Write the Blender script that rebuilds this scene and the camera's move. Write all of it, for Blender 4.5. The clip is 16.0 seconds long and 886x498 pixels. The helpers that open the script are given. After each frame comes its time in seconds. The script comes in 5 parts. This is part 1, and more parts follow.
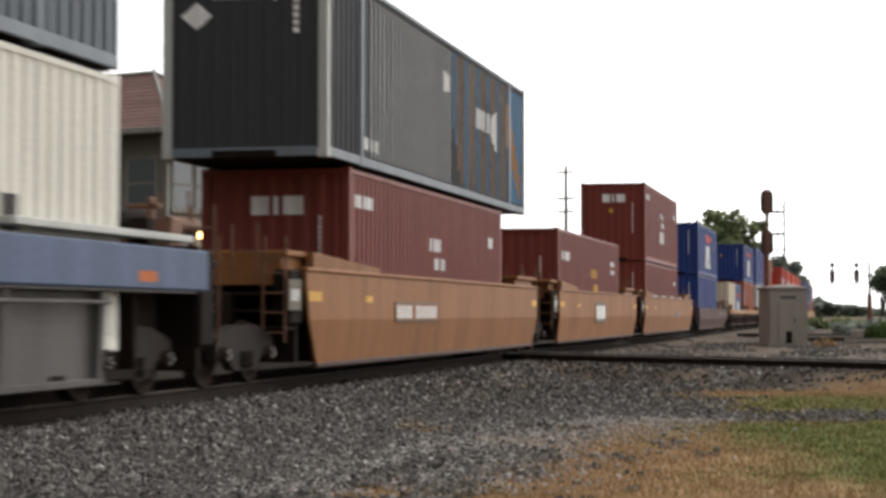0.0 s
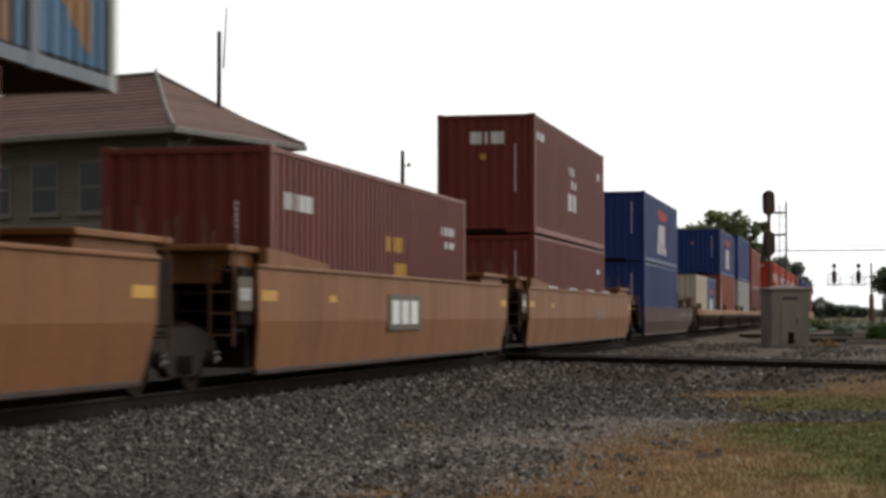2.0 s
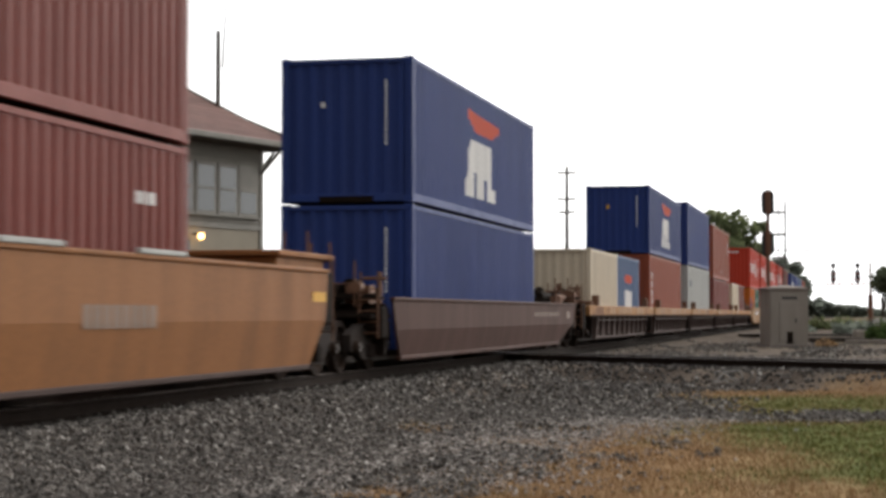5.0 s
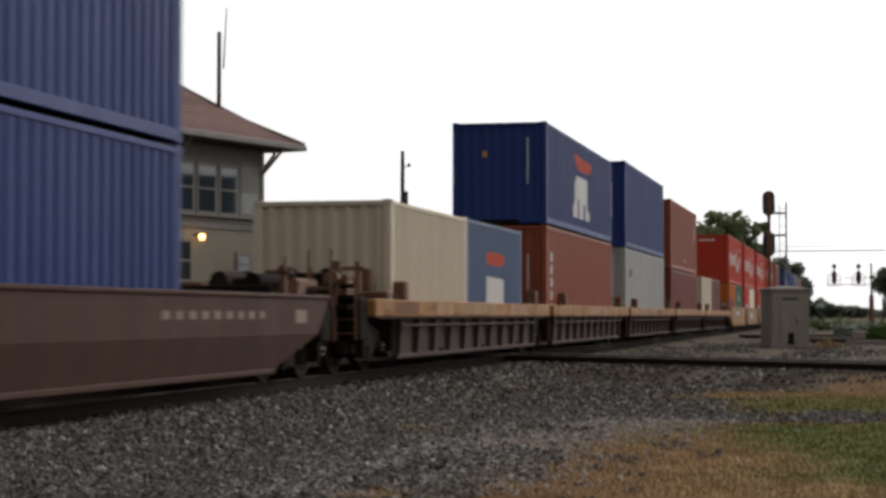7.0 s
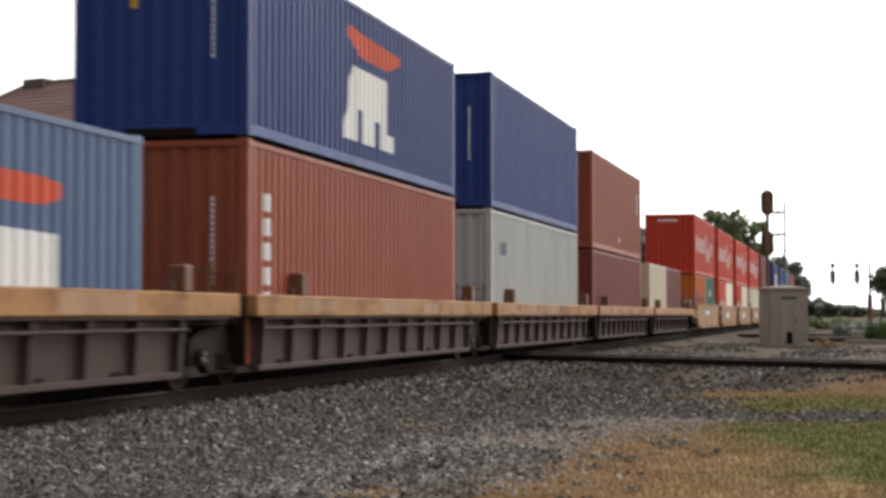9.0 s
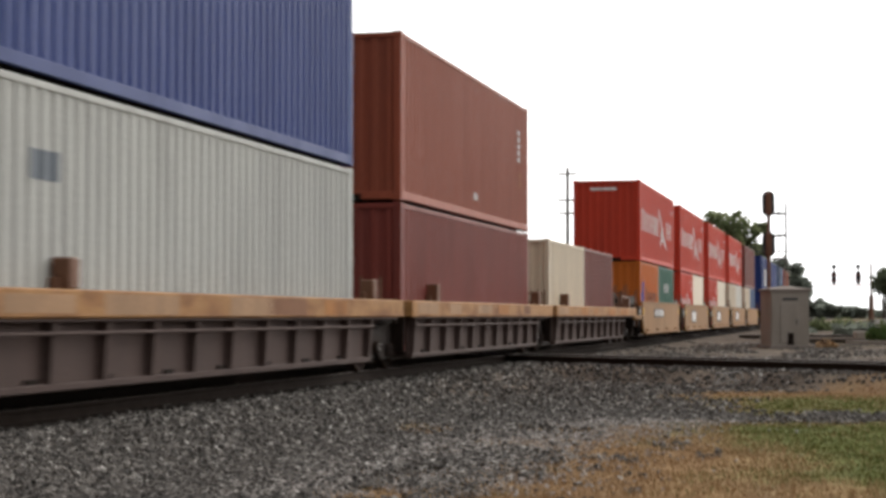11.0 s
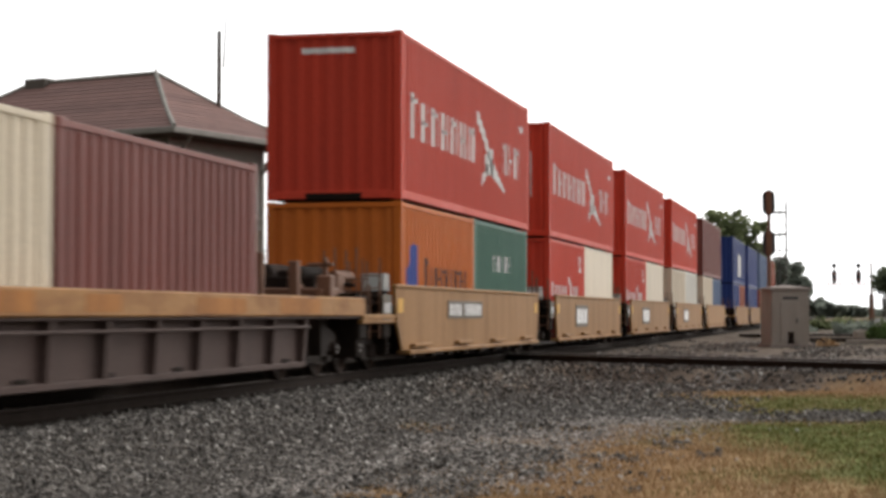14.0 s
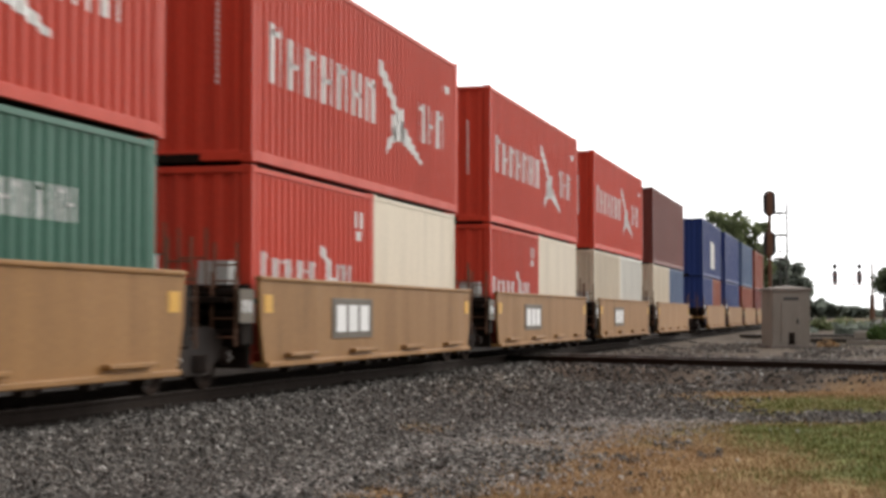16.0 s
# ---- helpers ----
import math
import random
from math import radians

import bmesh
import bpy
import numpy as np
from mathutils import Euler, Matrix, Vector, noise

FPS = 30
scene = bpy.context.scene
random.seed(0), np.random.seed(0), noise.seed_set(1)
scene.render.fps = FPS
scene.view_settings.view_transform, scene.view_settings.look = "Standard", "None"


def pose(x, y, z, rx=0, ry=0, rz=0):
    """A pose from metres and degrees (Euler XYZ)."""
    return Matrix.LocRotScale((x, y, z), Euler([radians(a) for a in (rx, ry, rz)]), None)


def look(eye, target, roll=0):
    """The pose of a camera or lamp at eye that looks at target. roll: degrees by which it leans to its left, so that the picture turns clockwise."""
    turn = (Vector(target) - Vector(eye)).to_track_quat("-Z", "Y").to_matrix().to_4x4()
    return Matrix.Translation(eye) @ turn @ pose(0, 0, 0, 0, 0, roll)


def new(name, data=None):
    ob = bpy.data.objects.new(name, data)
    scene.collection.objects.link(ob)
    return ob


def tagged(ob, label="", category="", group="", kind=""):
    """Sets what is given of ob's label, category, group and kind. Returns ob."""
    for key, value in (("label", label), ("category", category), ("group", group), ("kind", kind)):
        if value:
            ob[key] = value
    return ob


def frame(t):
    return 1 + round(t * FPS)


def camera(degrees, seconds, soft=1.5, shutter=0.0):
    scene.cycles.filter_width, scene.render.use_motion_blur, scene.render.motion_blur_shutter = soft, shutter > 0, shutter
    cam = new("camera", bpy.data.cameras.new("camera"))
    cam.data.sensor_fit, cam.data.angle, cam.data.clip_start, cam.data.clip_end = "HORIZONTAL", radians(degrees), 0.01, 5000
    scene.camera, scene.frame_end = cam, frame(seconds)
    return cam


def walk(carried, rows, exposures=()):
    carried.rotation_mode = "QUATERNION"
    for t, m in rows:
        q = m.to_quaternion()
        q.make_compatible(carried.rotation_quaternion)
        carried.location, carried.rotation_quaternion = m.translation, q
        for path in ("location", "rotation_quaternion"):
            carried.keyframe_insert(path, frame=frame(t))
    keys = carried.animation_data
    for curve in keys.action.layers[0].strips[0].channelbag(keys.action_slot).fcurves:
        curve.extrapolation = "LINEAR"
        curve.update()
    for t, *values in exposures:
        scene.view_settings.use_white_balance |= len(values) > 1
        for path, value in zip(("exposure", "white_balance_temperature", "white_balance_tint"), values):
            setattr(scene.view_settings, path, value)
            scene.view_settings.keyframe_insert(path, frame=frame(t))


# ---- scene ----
# ---------------------------------------------------------------- camera
EYE = (0.0, 0.0, 0.95)          # metres above the rail head
TURN, TILT, LENS = 13.005, 2.107, 27.73
cam = camera(LENS, 16.0, soft=3.4, shutter=0.5)


def aim(dx, dy):
    """The steady hand-held camera: small sways dx, dy in hundredths of a degree."""
    return pose(*EYE, 90 + TILT + dy * 0.01, 0, TURN + dx * 0.01)


SWAY = [(0, -6.0, -4.2), (0.5, -2.8, -2.8), (1, -3.2, -2.8), (1.5, 0, -1.9), (2, 0, -1.4), (2.5, -3.2, -1.8),
        (3, -4.2, -2.3), (3.5, -3.7, -2.3), (4, -5.6, -2.8), (5, -3, -2.5), (6.5, 0, -2.8), (7, 0, 0), (7.5, 0, -0.5), (8, -3.7, -2.3),
        (8.5, -5.6, -2.3), (9, -4.7, -2.3), (10.2, -2, -0.5), (11.5, 0, 1.4), (12, 1.8, 0), (12.5, 4.1, -1.9), (13, 3.6, 0), (13.5, 0, 0),
        (14, 0, -2.3), (14.5, 1.4, -1.4), (15, 0, -1.4), (15.5, 2.2, -0.9), (16, 2.2, 0)]
# the camera's own gain, as more or less bright sky fills its view
GAIN = [(0, 0.0), (0.5, 0.0), (1, -0.38), (1.5, -0.6), (2, -0.7), (2.5, -0.4), (3, -0.1), (3.5, -0.08), (4, -0.05), (5.2, -0.2), (6.5, -0.6), (7, -0.75), (7.5, -0.7), (8, -0.3),
        (8.5, 0.0), (9, 0.0), (10.2, -0.05), (11.5, -0.15), (12, -0.35), (12.5, -0.6), (13, -0.7), (13.5, -0.5), (14, -0.1), (14.5, -0.06), (15, -0.04), (15.5, -0.02), (16, 0.0)]
walk(cam, [(t, aim(a, b)) for t, a, b in SWAY], exposures=GAIN)

# ---------------------------------------------------------------- light
SUN_DIR = Vector((0.40, 0.82, 0.46)).normalized()     # towards the sun behind thin cloud
world = bpy.data.worlds.new("overcast_sky")
scene.world = world
world.use_nodes = True
wn, wl = world.node_tree.nodes, world.node_tree.links
wn.clear()
sky = wn.new("ShaderNodeTexSky")
sky.sky_type, sky.sun_disc = "NISHITA", False
sky.sun_elevation, sky.sun_rotation = radians(27), radians(26)
sky.air_density, sky.dust_density, sky.ozone_density = 1.0, 4.0, 1.0
grey = wn.new("ShaderNodeHueSaturation")
grey.inputs["Saturation"].default_value, grey.inputs["Value"].default_value = 0.3, 0.3
# a veil of cloud, brightest towards the hidden sun
sky_at = wn.new("ShaderNodeTexCoord")
near_sun = wn.new("ShaderNodeVectorMath")
near_sun.operation = "DOT_PRODUCT"
near_sun.inputs[1].default_value = SUN_DIR
half_way = wn.new("ShaderNodeMapRange")
half_way.inputs["From Min"].default_value, half_way.inputs["From Max"].default_value = -1, 1
curve = wn.new("ShaderNodeMath")
curve.operation = "POWER"
curve.inputs[1].default_value = 1.6
veil = wn.new("ShaderNodeMapRange")
veil.inputs["To Min"].default_value, veil.inputs["To Max"].default_value = 1.8, 21.5
cloud_map = wn.new("ShaderNodeMapping")
cloud_map.inputs["Scale"].default_value = (1, 1, 4)
cloud = wn.new("ShaderNodeTexNoise")
cloud.inputs["Scale"].default_value, cloud.inputs["Detail"].default_value = 2.2, 5
cloud_ramp = wn.new("ShaderNodeValToRGB")
cloud_ramp.color_ramp.elements[0].position, cloud_ramp.color_ramp.elements[0].color = 0.3, (0.86, 0.87, 0.90, 1)
cloud_ramp.color_ramp.elements[1].position, cloud_ramp.color_ramp.elements[1].color = 0.7, (1.0, 0.985, 0.96, 1)
veiled = wn.new("ShaderNodeVectorMath")
veiled.operation = "SCALE"
sky_sum = wn.new("ShaderNodeVectorMath")
sky_sum.operation = "ADD"
sky_bg, sky_out = wn.new("ShaderNodeBackground"), wn.new("ShaderNodeOutputWorld")
sky_bg.inputs["Strength"].default_value = 0.1
wl.new(sky.outputs[0], grey.inputs["Color"])
wl.new(sky_at.outputs["Generated"], near_sun.inputs[0])
wl.new(near_sun.outputs["Value"], half_way.inputs[0])
wl.new(half_way.outputs[0], curve.inputs[0])
wl.new(curve.outputs[0], veil.inputs[0])
wl.new(sky_at.outputs["Generated"], cloud_map.inputs[0])
wl.new(cloud_map.outputs[0], cloud.inputs["Vector"])
wl.new(cloud.outputs["Fac"], cloud_ramp.inputs[0])
wl.new(cloud_ramp.outputs[0], veiled.inputs[0])
wl.new(veil.outputs[0], veiled.inputs["Scale"])
wl.new(veiled.outputs[0], sky_sum.inputs[0])
wl.new(grey.outputs[0], sky_sum.inputs[1])
wl.new(sky_sum.outputs[0], sky_bg.inputs["Color"])
wl.new(sky_bg.outputs[0], sky_out.inputs[0])
sun = new("sun", bpy.data.lights.new("sun", "SUN"))
sun.data.energy, sun.data.angle, sun.data.color = 1.1, radians(30), (1.0, 0.95, 0.88)
sun.matrix_world = look(SUN_DIR * 100, (0, 0, 0))

# ---------------------------------------------------------------- materials


def surface(name, base, rough=0.6, metal=0.0, var=0.25, scale=1.2, stretch=(1, 1, 1), dirt=None, dirt_amount=0.35, grain=40, bump=0.15, random_tint=0.0, spec=0.5):
    """A painted or weathered surface: broad stains, streaks along `stretch`, fine grain and relief."""
    m = bpy.data.materials.new(name)
    m.use_nodes = True
    n, l = m.node_tree.nodes, m.node_tree.links
    b = n["Principled BSDF"]
    b.inputs["Roughness"].default_value, b.inputs["Metallic"].default_value = rough, metal
    b.inputs["Specular IOR Level"].default_value = spec
    at = n.new("ShaderNodeTexCoord")
    mp = n.new("ShaderNodeMapping")
    mp.inputs["Scale"].default_value = stretch
    l.new(at.outputs["Object"], mp.inputs[0])
    big, fine = n.new("ShaderNodeTexNoise"), n.new("ShaderNodeTexNoise")
    big.inputs["Scale"].default_value, big.inputs["Detail"].default_value = scale, 6
    fine.inputs["Scale"].default_value, fine.inputs["Detail"].default_value = grain, 4
    l.new(mp.outputs[0], big.inputs["Vector"])
    l.new(at.outputs["Object"], fine.inputs["Vector"])
    if random_tint:
        info = n.new("ShaderNodeObjectInfo")
        add = n.new("ShaderNodeVectorMath")
        add.operation = "SCALE"
        add.inputs[0].default_value = (37, 11, 53)
        l.new(info.outputs["Random"], add.inputs["Scale"])
        l.new(add.outputs[0], mp.inputs["Location"])
    dirt = dirt or tuple(c * 0.45 + 0.02 for c in base)
    mix = n.new("ShaderNodeMixRGB")
    mix.inputs[1].default_value, mix.inputs[2].default_value = (*base, 1), (*dirt, 1)
    ramp = n.new("ShaderNodeValToRGB")
    ramp.color_ramp.elements[0].position, ramp.color_ramp.elements[1].position = 0.42, 0.78
    ramp.color_ramp.elements[0].color, ramp.color_ramp.elements[1].color = (0, 0, 0, 1), (dirt_amount,) * 3 + (1,)
    l.new(big.outputs["Fac"], ramp.inputs[0])
    l.new(ramp.outputs[0], mix.inputs[0])
    val = n.new("ShaderNodeHueSaturation")
    ma = n.new("ShaderNodeMapRange")
    ma.inputs["From Min"].default_value, ma.inputs["From Max"].default_value = 0.25, 0.75
    ma.inputs["To Min"].default_value, ma.inputs["To Max"].default_value = 1 - var, 1 + var
    l.new(fine.outputs["Fac"], ma.inputs[0])
    l.new(ma.outputs[0], val.inputs["Value"])
    l.new(mix.outputs[0], val.inputs["Color"])
    last = val
    if random_tint:
        tint = n.new("ShaderNodeHueSaturation")
        mr = n.new("ShaderNodeMapRange")
        mr.inputs["To Min"].default_value, mr.inputs["To Max"].default_value = 1 - random_tint, 1 + random_tint
        l.new(info.outputs["Random"], mr.inputs[0])
        l.new(mr.outputs[0], tint.inputs["Value"])
        l.new(val.outputs[0], tint.inputs["Color"])
        last = tint
    l.new(last.outputs[0], b.inputs["Base Color"])
    rr = n.new("ShaderNodeMapRange")
    rr.inputs["To Min"].default_value, rr.inputs["To Max"].default_value = max(rough - 0.12, 0.05), min(rough + 0.15, 1)
    l.new(big.outputs["Fac"], rr.inputs[0])
    l.new(rr.outputs[0], b.inputs["Roughness"])
    if bump:
        bp = n.new("ShaderNodeBump")
        bp.inputs["Strength"].default_value, bp.inputs["Distance"].default_value = bump, 0.01
        l.new(fine.outputs["Fac"], bp.inputs["Height"])
        l.new(bp.outputs[0], b.inputs["Normal"])
    return m


def paint(name, base, dirt_amount=0.35, rough=0.52, var=0.08, spec=0.18):
    return surface(name, base, rough=rough, var=var, scale=1.1, stretch=(1.6, 1.6, 0.28), dirt_amount=dirt_amount, grain=18, bump=0.08, random_tint=0.08, spec=spec)


M = {
    "maroon": paint("maroon_paint", (0.178, 0.038, 0.028), 0.45, 0.5, spec=0.17),
    "rust_brown": paint("rust_brown_paint", (0.265, 0.066, 0.034)),
    "dull_maroon": paint("dull_maroon_paint", (0.16, 0.046, 0.036), 0.45),
    "navy": paint("navy_paint", (0.022, 0.043, 0.168), 0.35, 0.5, spec=0.16),
    "steel_blue": paint("steel_blue_paint", (0.075, 0.115, 0.21), 0.3),
    "red": paint("red_paint", (0.52, 0.055, 0.030), 0.3, spec=0.11),
    "orange": paint("orange_paint", (0.47, 0.122, 0.020), 0.35, spec=0.1),
    "green": paint("green_paint", (0.042, 0.128, 0.088), 0.3),
    "cream": paint("cream_paint", (0.60, 0.51, 0.385), 0.3),
    "white": paint("white_paint", (0.66, 0.63, 0.56), 0.3),
    "pale_grey": paint("pale_grey_paint", (0.40, 0.40, 0.375), 0.4),
    "charcoal": paint("charcoal_paint", (0.052, 0.053, 0.057), 0.3, 0.6, spec=0.08),
    # Rib grey with the sky's light on the ribs put into it.
    "rib_grey": paint("skylit_rib_grey", (0.38, 0.38, 0.37), 0.4),
    "grey_blue": paint("grey_blue_paint", (0.14, 0.16, 0.185), 0.3),
    "tan": paint("tan_paint", (0.240, 0.101, 0.036), 0.55, 0.6, 0.13, 0.12),
    "tan_yellow": paint("yellowish_tan_paint", (0.275, 0.138, 0.046), 0.55, 0.6, 0.13, 0.12),
    "brown_well": paint("brown_well_paint", (0.074, 0.034, 0.025), 0.5, 0.65, 0.12, 0.1),
    "yellow_deck": surface("worn_yellow_deck_paint", (0.31, 0.158, 0.06), 0.65, 0, 0.18, 1.6, (1.2, 0.7, 2.0), dirt=(0.13, 0.052, 0.026), dirt_amount=0.95, grain=12, bump=0.15, random_tint=0.1, spec=0.12),
    "beam_pale": paint("bleached_beam_paint", (0.34, 0.205, 0.115), 0.8, 0.65, 0.15, 0.1),
    "beam_orange": paint("orange_beam_paint", (0.34, 0.14, 0.038), 0.8, 0.65, 0.15, 0.1),
    "beam_brown": paint("rusty_beam_paint", (0.19, 0.085, 0.04), 0.7, 0.65, 0.15, 0.1),
    "blue_deck": paint("blue_deck_paint", (0.082, 0.108, 0.175), 0.6, 0.6, 0.12, 0.12),
    "sill_brown": paint("sill_brown_paint", (0.068, 0.045, 0.039), 0.5, 0.7, 0.12, 0.08),
    "sill_grey": paint("sill_grey_paint", (0.105, 0.096, 0.09), 0.5, 0.7, 0.12, 0.08),
    "lettering": paint("white_lettering", (0.74, 0.72, 0.70), 0.25),
    "lettering_dark": paint("dark_lettering", (0.05, 0.04, 0.04), 0.2),
    "lettering_red": paint("red_lettering", (0.55, 0.07, 0.03), 0.2),
    "lettering_blue": paint("blue_lettering", (0.03, 0.06, 0.28), 0.2),
    "lettering_yellow": paint("yellow_lettering", (0.60, 0.32, 0.04), 0.25),
    "swirl_blue": paint("muted_blue_swirl", (0.05, 0.145, 0.26), 0.3),
    "swirl_orange": paint("muted_orange_swirl", (0.30, 0.15, 0.05), 0.3),
    "lettering_green": paint("pale_green_lettering", (0.25, 0.45, 0.35), 0.25),
    "faded": paint("faded_lettering", (0.21, 0.15, 0.115), 0.5),
    "plate_dark": paint("dark_plate", (0.10, 0.075, 0.05), 0.3),
    # Near-black: soot plus the shade beneath the cars, put into the colour.
    "undergear": surface("shaded_sooty_steel", (0.013, 0.009, 0.007), 0.75, 0.0, 0.3, 3, dirt=(0.028, 0.018, 0.013), dirt_amount=0.4, grain=30, bump=0.3, spec=0.04),
    "wheel": surface("wheel_steel", (0.026, 0.018, 0.015), 0.8, 0.0, 0.2, 4, dirt=(0.06, 0.034, 0.02), dirt_amount=0.5, grain=35, bump=0.15, spec=0.08),
    "truck_steel": surface("grimy_truck_casting", (0.022, 0.017, 0.015), 0.7, 0.0, 0.25, 3, dirt=(0.05, 0.036, 0.028), dirt_amount=0.6, grain=30, bump=0.3, spec=0.06),
    "tread": surface("bright_tread_steel", (0.42, 0.40, 0.38), 0.3, 0.9, 0.1, 5, grain=60, bump=0.05),
    "rail": surface("rusty_rail_steel", (0.024, 0.016, 0.012), 0.85, 0.0, 0.25, 5, dirt=(0.02, 0.014, 0.011), grain=40, bump=0.3, spec=0.1),
    "rail_head": surface("worn_rail_head", (0.32, 0.285, 0.26), 0.55, 0.4, 0.15, 3, (1, 1, 1), grain=25, bump=0.05),
    "rail_head_dull": surface("dull_rail_head", (0.10, 0.08, 0.07), 0.7, 0.2, 0.15, 3, grain=25, bump=0.05, spec=0.15),
    "tie": surface("creosoted_timber", (0.030, 0.023, 0.018), 0.9, 0, 0.3, 5, (8, 1, 1), dirt=(0.07, 0.06, 0.05), grain=45, bump=0.5, random_tint=0.25, spec=0.1),
    "concrete": surface("weathered_concrete", (0.25, 0.218, 0.185), 0.9, 0, 0.12, 1.3, (1, 1, 0.5), dirt=(0.16, 0.13, 0.10), dirt_amount=0.6, grain=50, bump=0.3),
    "concrete_cap": surface("weathered_cap", (0.20, 0.165, 0.142), 0.9, 0, 0.15, 2, dirt=(0.12, 0.10, 0.08), grain=50, bump=0.3),
    "grey_metal": surface("dull_galvanised_steel", (0.26, 0.26, 0.25), 0.5, 0.6, 0.12, 4, grain=40, bump=0.1),
    "weathered_steel": surface("weathered_dark_steel", (0.10, 0.095, 0.09), 0.7, 0.2, 0.15, 4, grain=40, bump=0.1),
    "black_metal": surface("black_painted_metal", (0.022, 0.023, 0.026), 0.5, 0, 0.2, 4, grain=40, bump=0.1),
    "rust_metal": surface("rust_tinged_metal", (0.15, 0.068, 0.036), 0.7, 0.2, 0.2, 4, grain=40, bump=0.2),
    "pole_wood": surface("weathered_pole_timber", (0.075, 0.058, 0.045), 0.9, 0, 0.25, 3, (6, 6, 0.5), grain=40, bump=0.4),
    "shingle": surface("brown_roof_shingle", (0.165, 0.086, 0.072), 0.92, 0, 0.22, 1.2, dirt=(0.10, 0.058, 0.05), dirt_amount=0.6, grain=22, bump=0.5, random_tint=0.16),
    "siding": surface("grey_painted_clapboard", (0.19, 0.175, 0.145), 0.8, 0, 0.12, 1.5, (1, 1, 3), dirt=(0.11, 0.10, 0.085), grain=30, bump=0.2, random_tint=0.08),
    "stucco": surface("beige_stucco", (0.31, 0.27, 0.205), 0.9, 0, 0.1, 0.9, dirt=(0.22, 0.19, 0.15), dirt_amount=0.5, grain=60, bump=0.4),
    "trim": surface("dull_grey_trim", (0.23, 0.215, 0.185), 0.7, 0, 0.1, 3, grain=30, bump=0.1),
    "soffit": surface("dark_soffit_boards", (0.10, 0.085, 0.07), 0.85, 0, 0.2, 2, (1, 6, 1), grain=30, bump=0.2),
    # The pinkish glow round the far signals is put into this red.
    "flare_red": surface("flare_red_tone", (0.48, 0.16, 0.11), 0.6, 0, 0.1, 3, grain=30, bump=0.05),
    "bark": surface("tree_bark", (0.060, 0.046, 0.034), 0.95, 0, 0.3, 3, (4, 4, 0.7), grain=20, bump=0.6),
    "wire": surface("cable_sheath", (0.04, 0.04, 0.042), 0.7, 0, 0.1, 2, grain=20, bump=0),
    "bent_wire": surface("bare_galvanised_wire", (0.24, 0.23, 0.215), 0.5, 0.3, 0.1, 4, grain=20, bump=0),
    "car_white": surface("white_car_paint", (0.65, 0.65, 0.64), 0.3, 0, 0.03, 1, grain=10, bump=0),
    "rubber": surface("black_rubber", (0.02, 0.02, 0.02), 0.85, 0, 0.2, 4, grain=30, bump=0.2),
}


def glass_material(name, tint):
    m = bpy.data.materials.new(name)
    m.use_nodes = True
    b = m.node_tree.nodes["Principled BSDF"]
    b.inputs["Base Color"].default_value = (*tint, 1)
    b.inputs["Roughness"].default_value = 0.06
    b.inputs["Specular IOR Level"].default_value = 0.8
    return m


M["glass"] = glass_material("dark_window_glass", (0.035, 0.045, 0.045))
M["lens"] = glass_material("dark_signal_lens", (0.02, 0.02, 0.025))
lamp_glow = bpy.data.materials.new("warm_lamp_glow")
lamp_glow.use_nodes = True
lamp_glow.node_tree.nodes["Principled BSDF"].inputs["Emission Color"].default_value = (1.0, 0.55, 0.16, 1)
lamp_glow.node_tree.nodes["Principled BSDF"].inputs["Emission Strength"].default_value = 9
M["glow"] = lamp_glow


def leaf_material(name, base, dry, split=0.5, thin=0.0):
    """Foliage whose pieces vary one by one."""
    m = bpy.data.materials.new(name)
    m.use_nodes = True
    n, l = m.node_tree.nodes, m.node_tree.links
    b = n["Principled BSDF"]
    b.inputs["Roughness"].default_value = 0.75
    b.inputs["Specular IOR Level"].default_value = 0.065
    g = n.new("ShaderNodeNewGeometry")
    r = n.new("ShaderNodeValToRGB")
    r.color_ramp.elements[0].color, r.color_ramp.elements[1].color = (*base, 1), (*dry, 1)
    r.color_ramp.elements[0].position, r.color_ramp.elements[1].position = 0.1, split + 0.5
    l.new(g.outputs["Random Per Island"], r.inputs[0])
    l.new(r.outputs[0], b.inputs["Base Color"])
    if thin:
        tr, mx = n.new("ShaderNodeBsdfTranslucent"), n.new("ShaderNodeMixShader")
        mx.inputs[0].default_value = thin
        l.new(r.outputs[0], tr.inputs[0])
        l.new(b.outputs[0], mx.inputs[1])
        l.new(tr.outputs[0], mx.inputs[2])
        l.new(mx.outputs[0], n["Material Output"].inputs[0])
    return m


M["leaf"] = leaf_material("dark_green_leaves", (0.115, 0.14, 0.068), (0.21, 0.235, 0.12), thin=0.65)
M["leaf_dark"] = leaf_material("deep_green_leaves", (0.07, 0.085, 0.052), (0.12, 0.14, 0.085), thin=0.6)
# Distance haze is put into this leaf colour: paler and greyer.
M["leaf_far"] = leaf_material("hazed_distant_leaves", (0.16, 0.18, 0.15), (0.21, 0.23, 0.19), thin=0.75)
M["weed"] = leaf_material("weed_leaves", (0.05, 0.095, 0.025), (0.11, 0.14, 0.05), thin=0.45)
M["grass_green"] = leaf_material("green_grass_blades", (0.098, 0.110, 0.030), (0.20, 0.185, 0.062))
M["grass_dry"] = leaf_material("dry_grass_blades", (0.30, 0.190, 0.098), (0.43, 0.295, 0.168))
M["stone"] = leaf_material("crushed_grey_stone", (0.038, 0.034, 0.031), (0.22, 0.203, 0.186), 0.5)
M["stone_pale"] = leaf_material("pale_crushed_stone", (0.17, 0.150, 0.136), (0.46, 0.42, 0.385), 0.5)
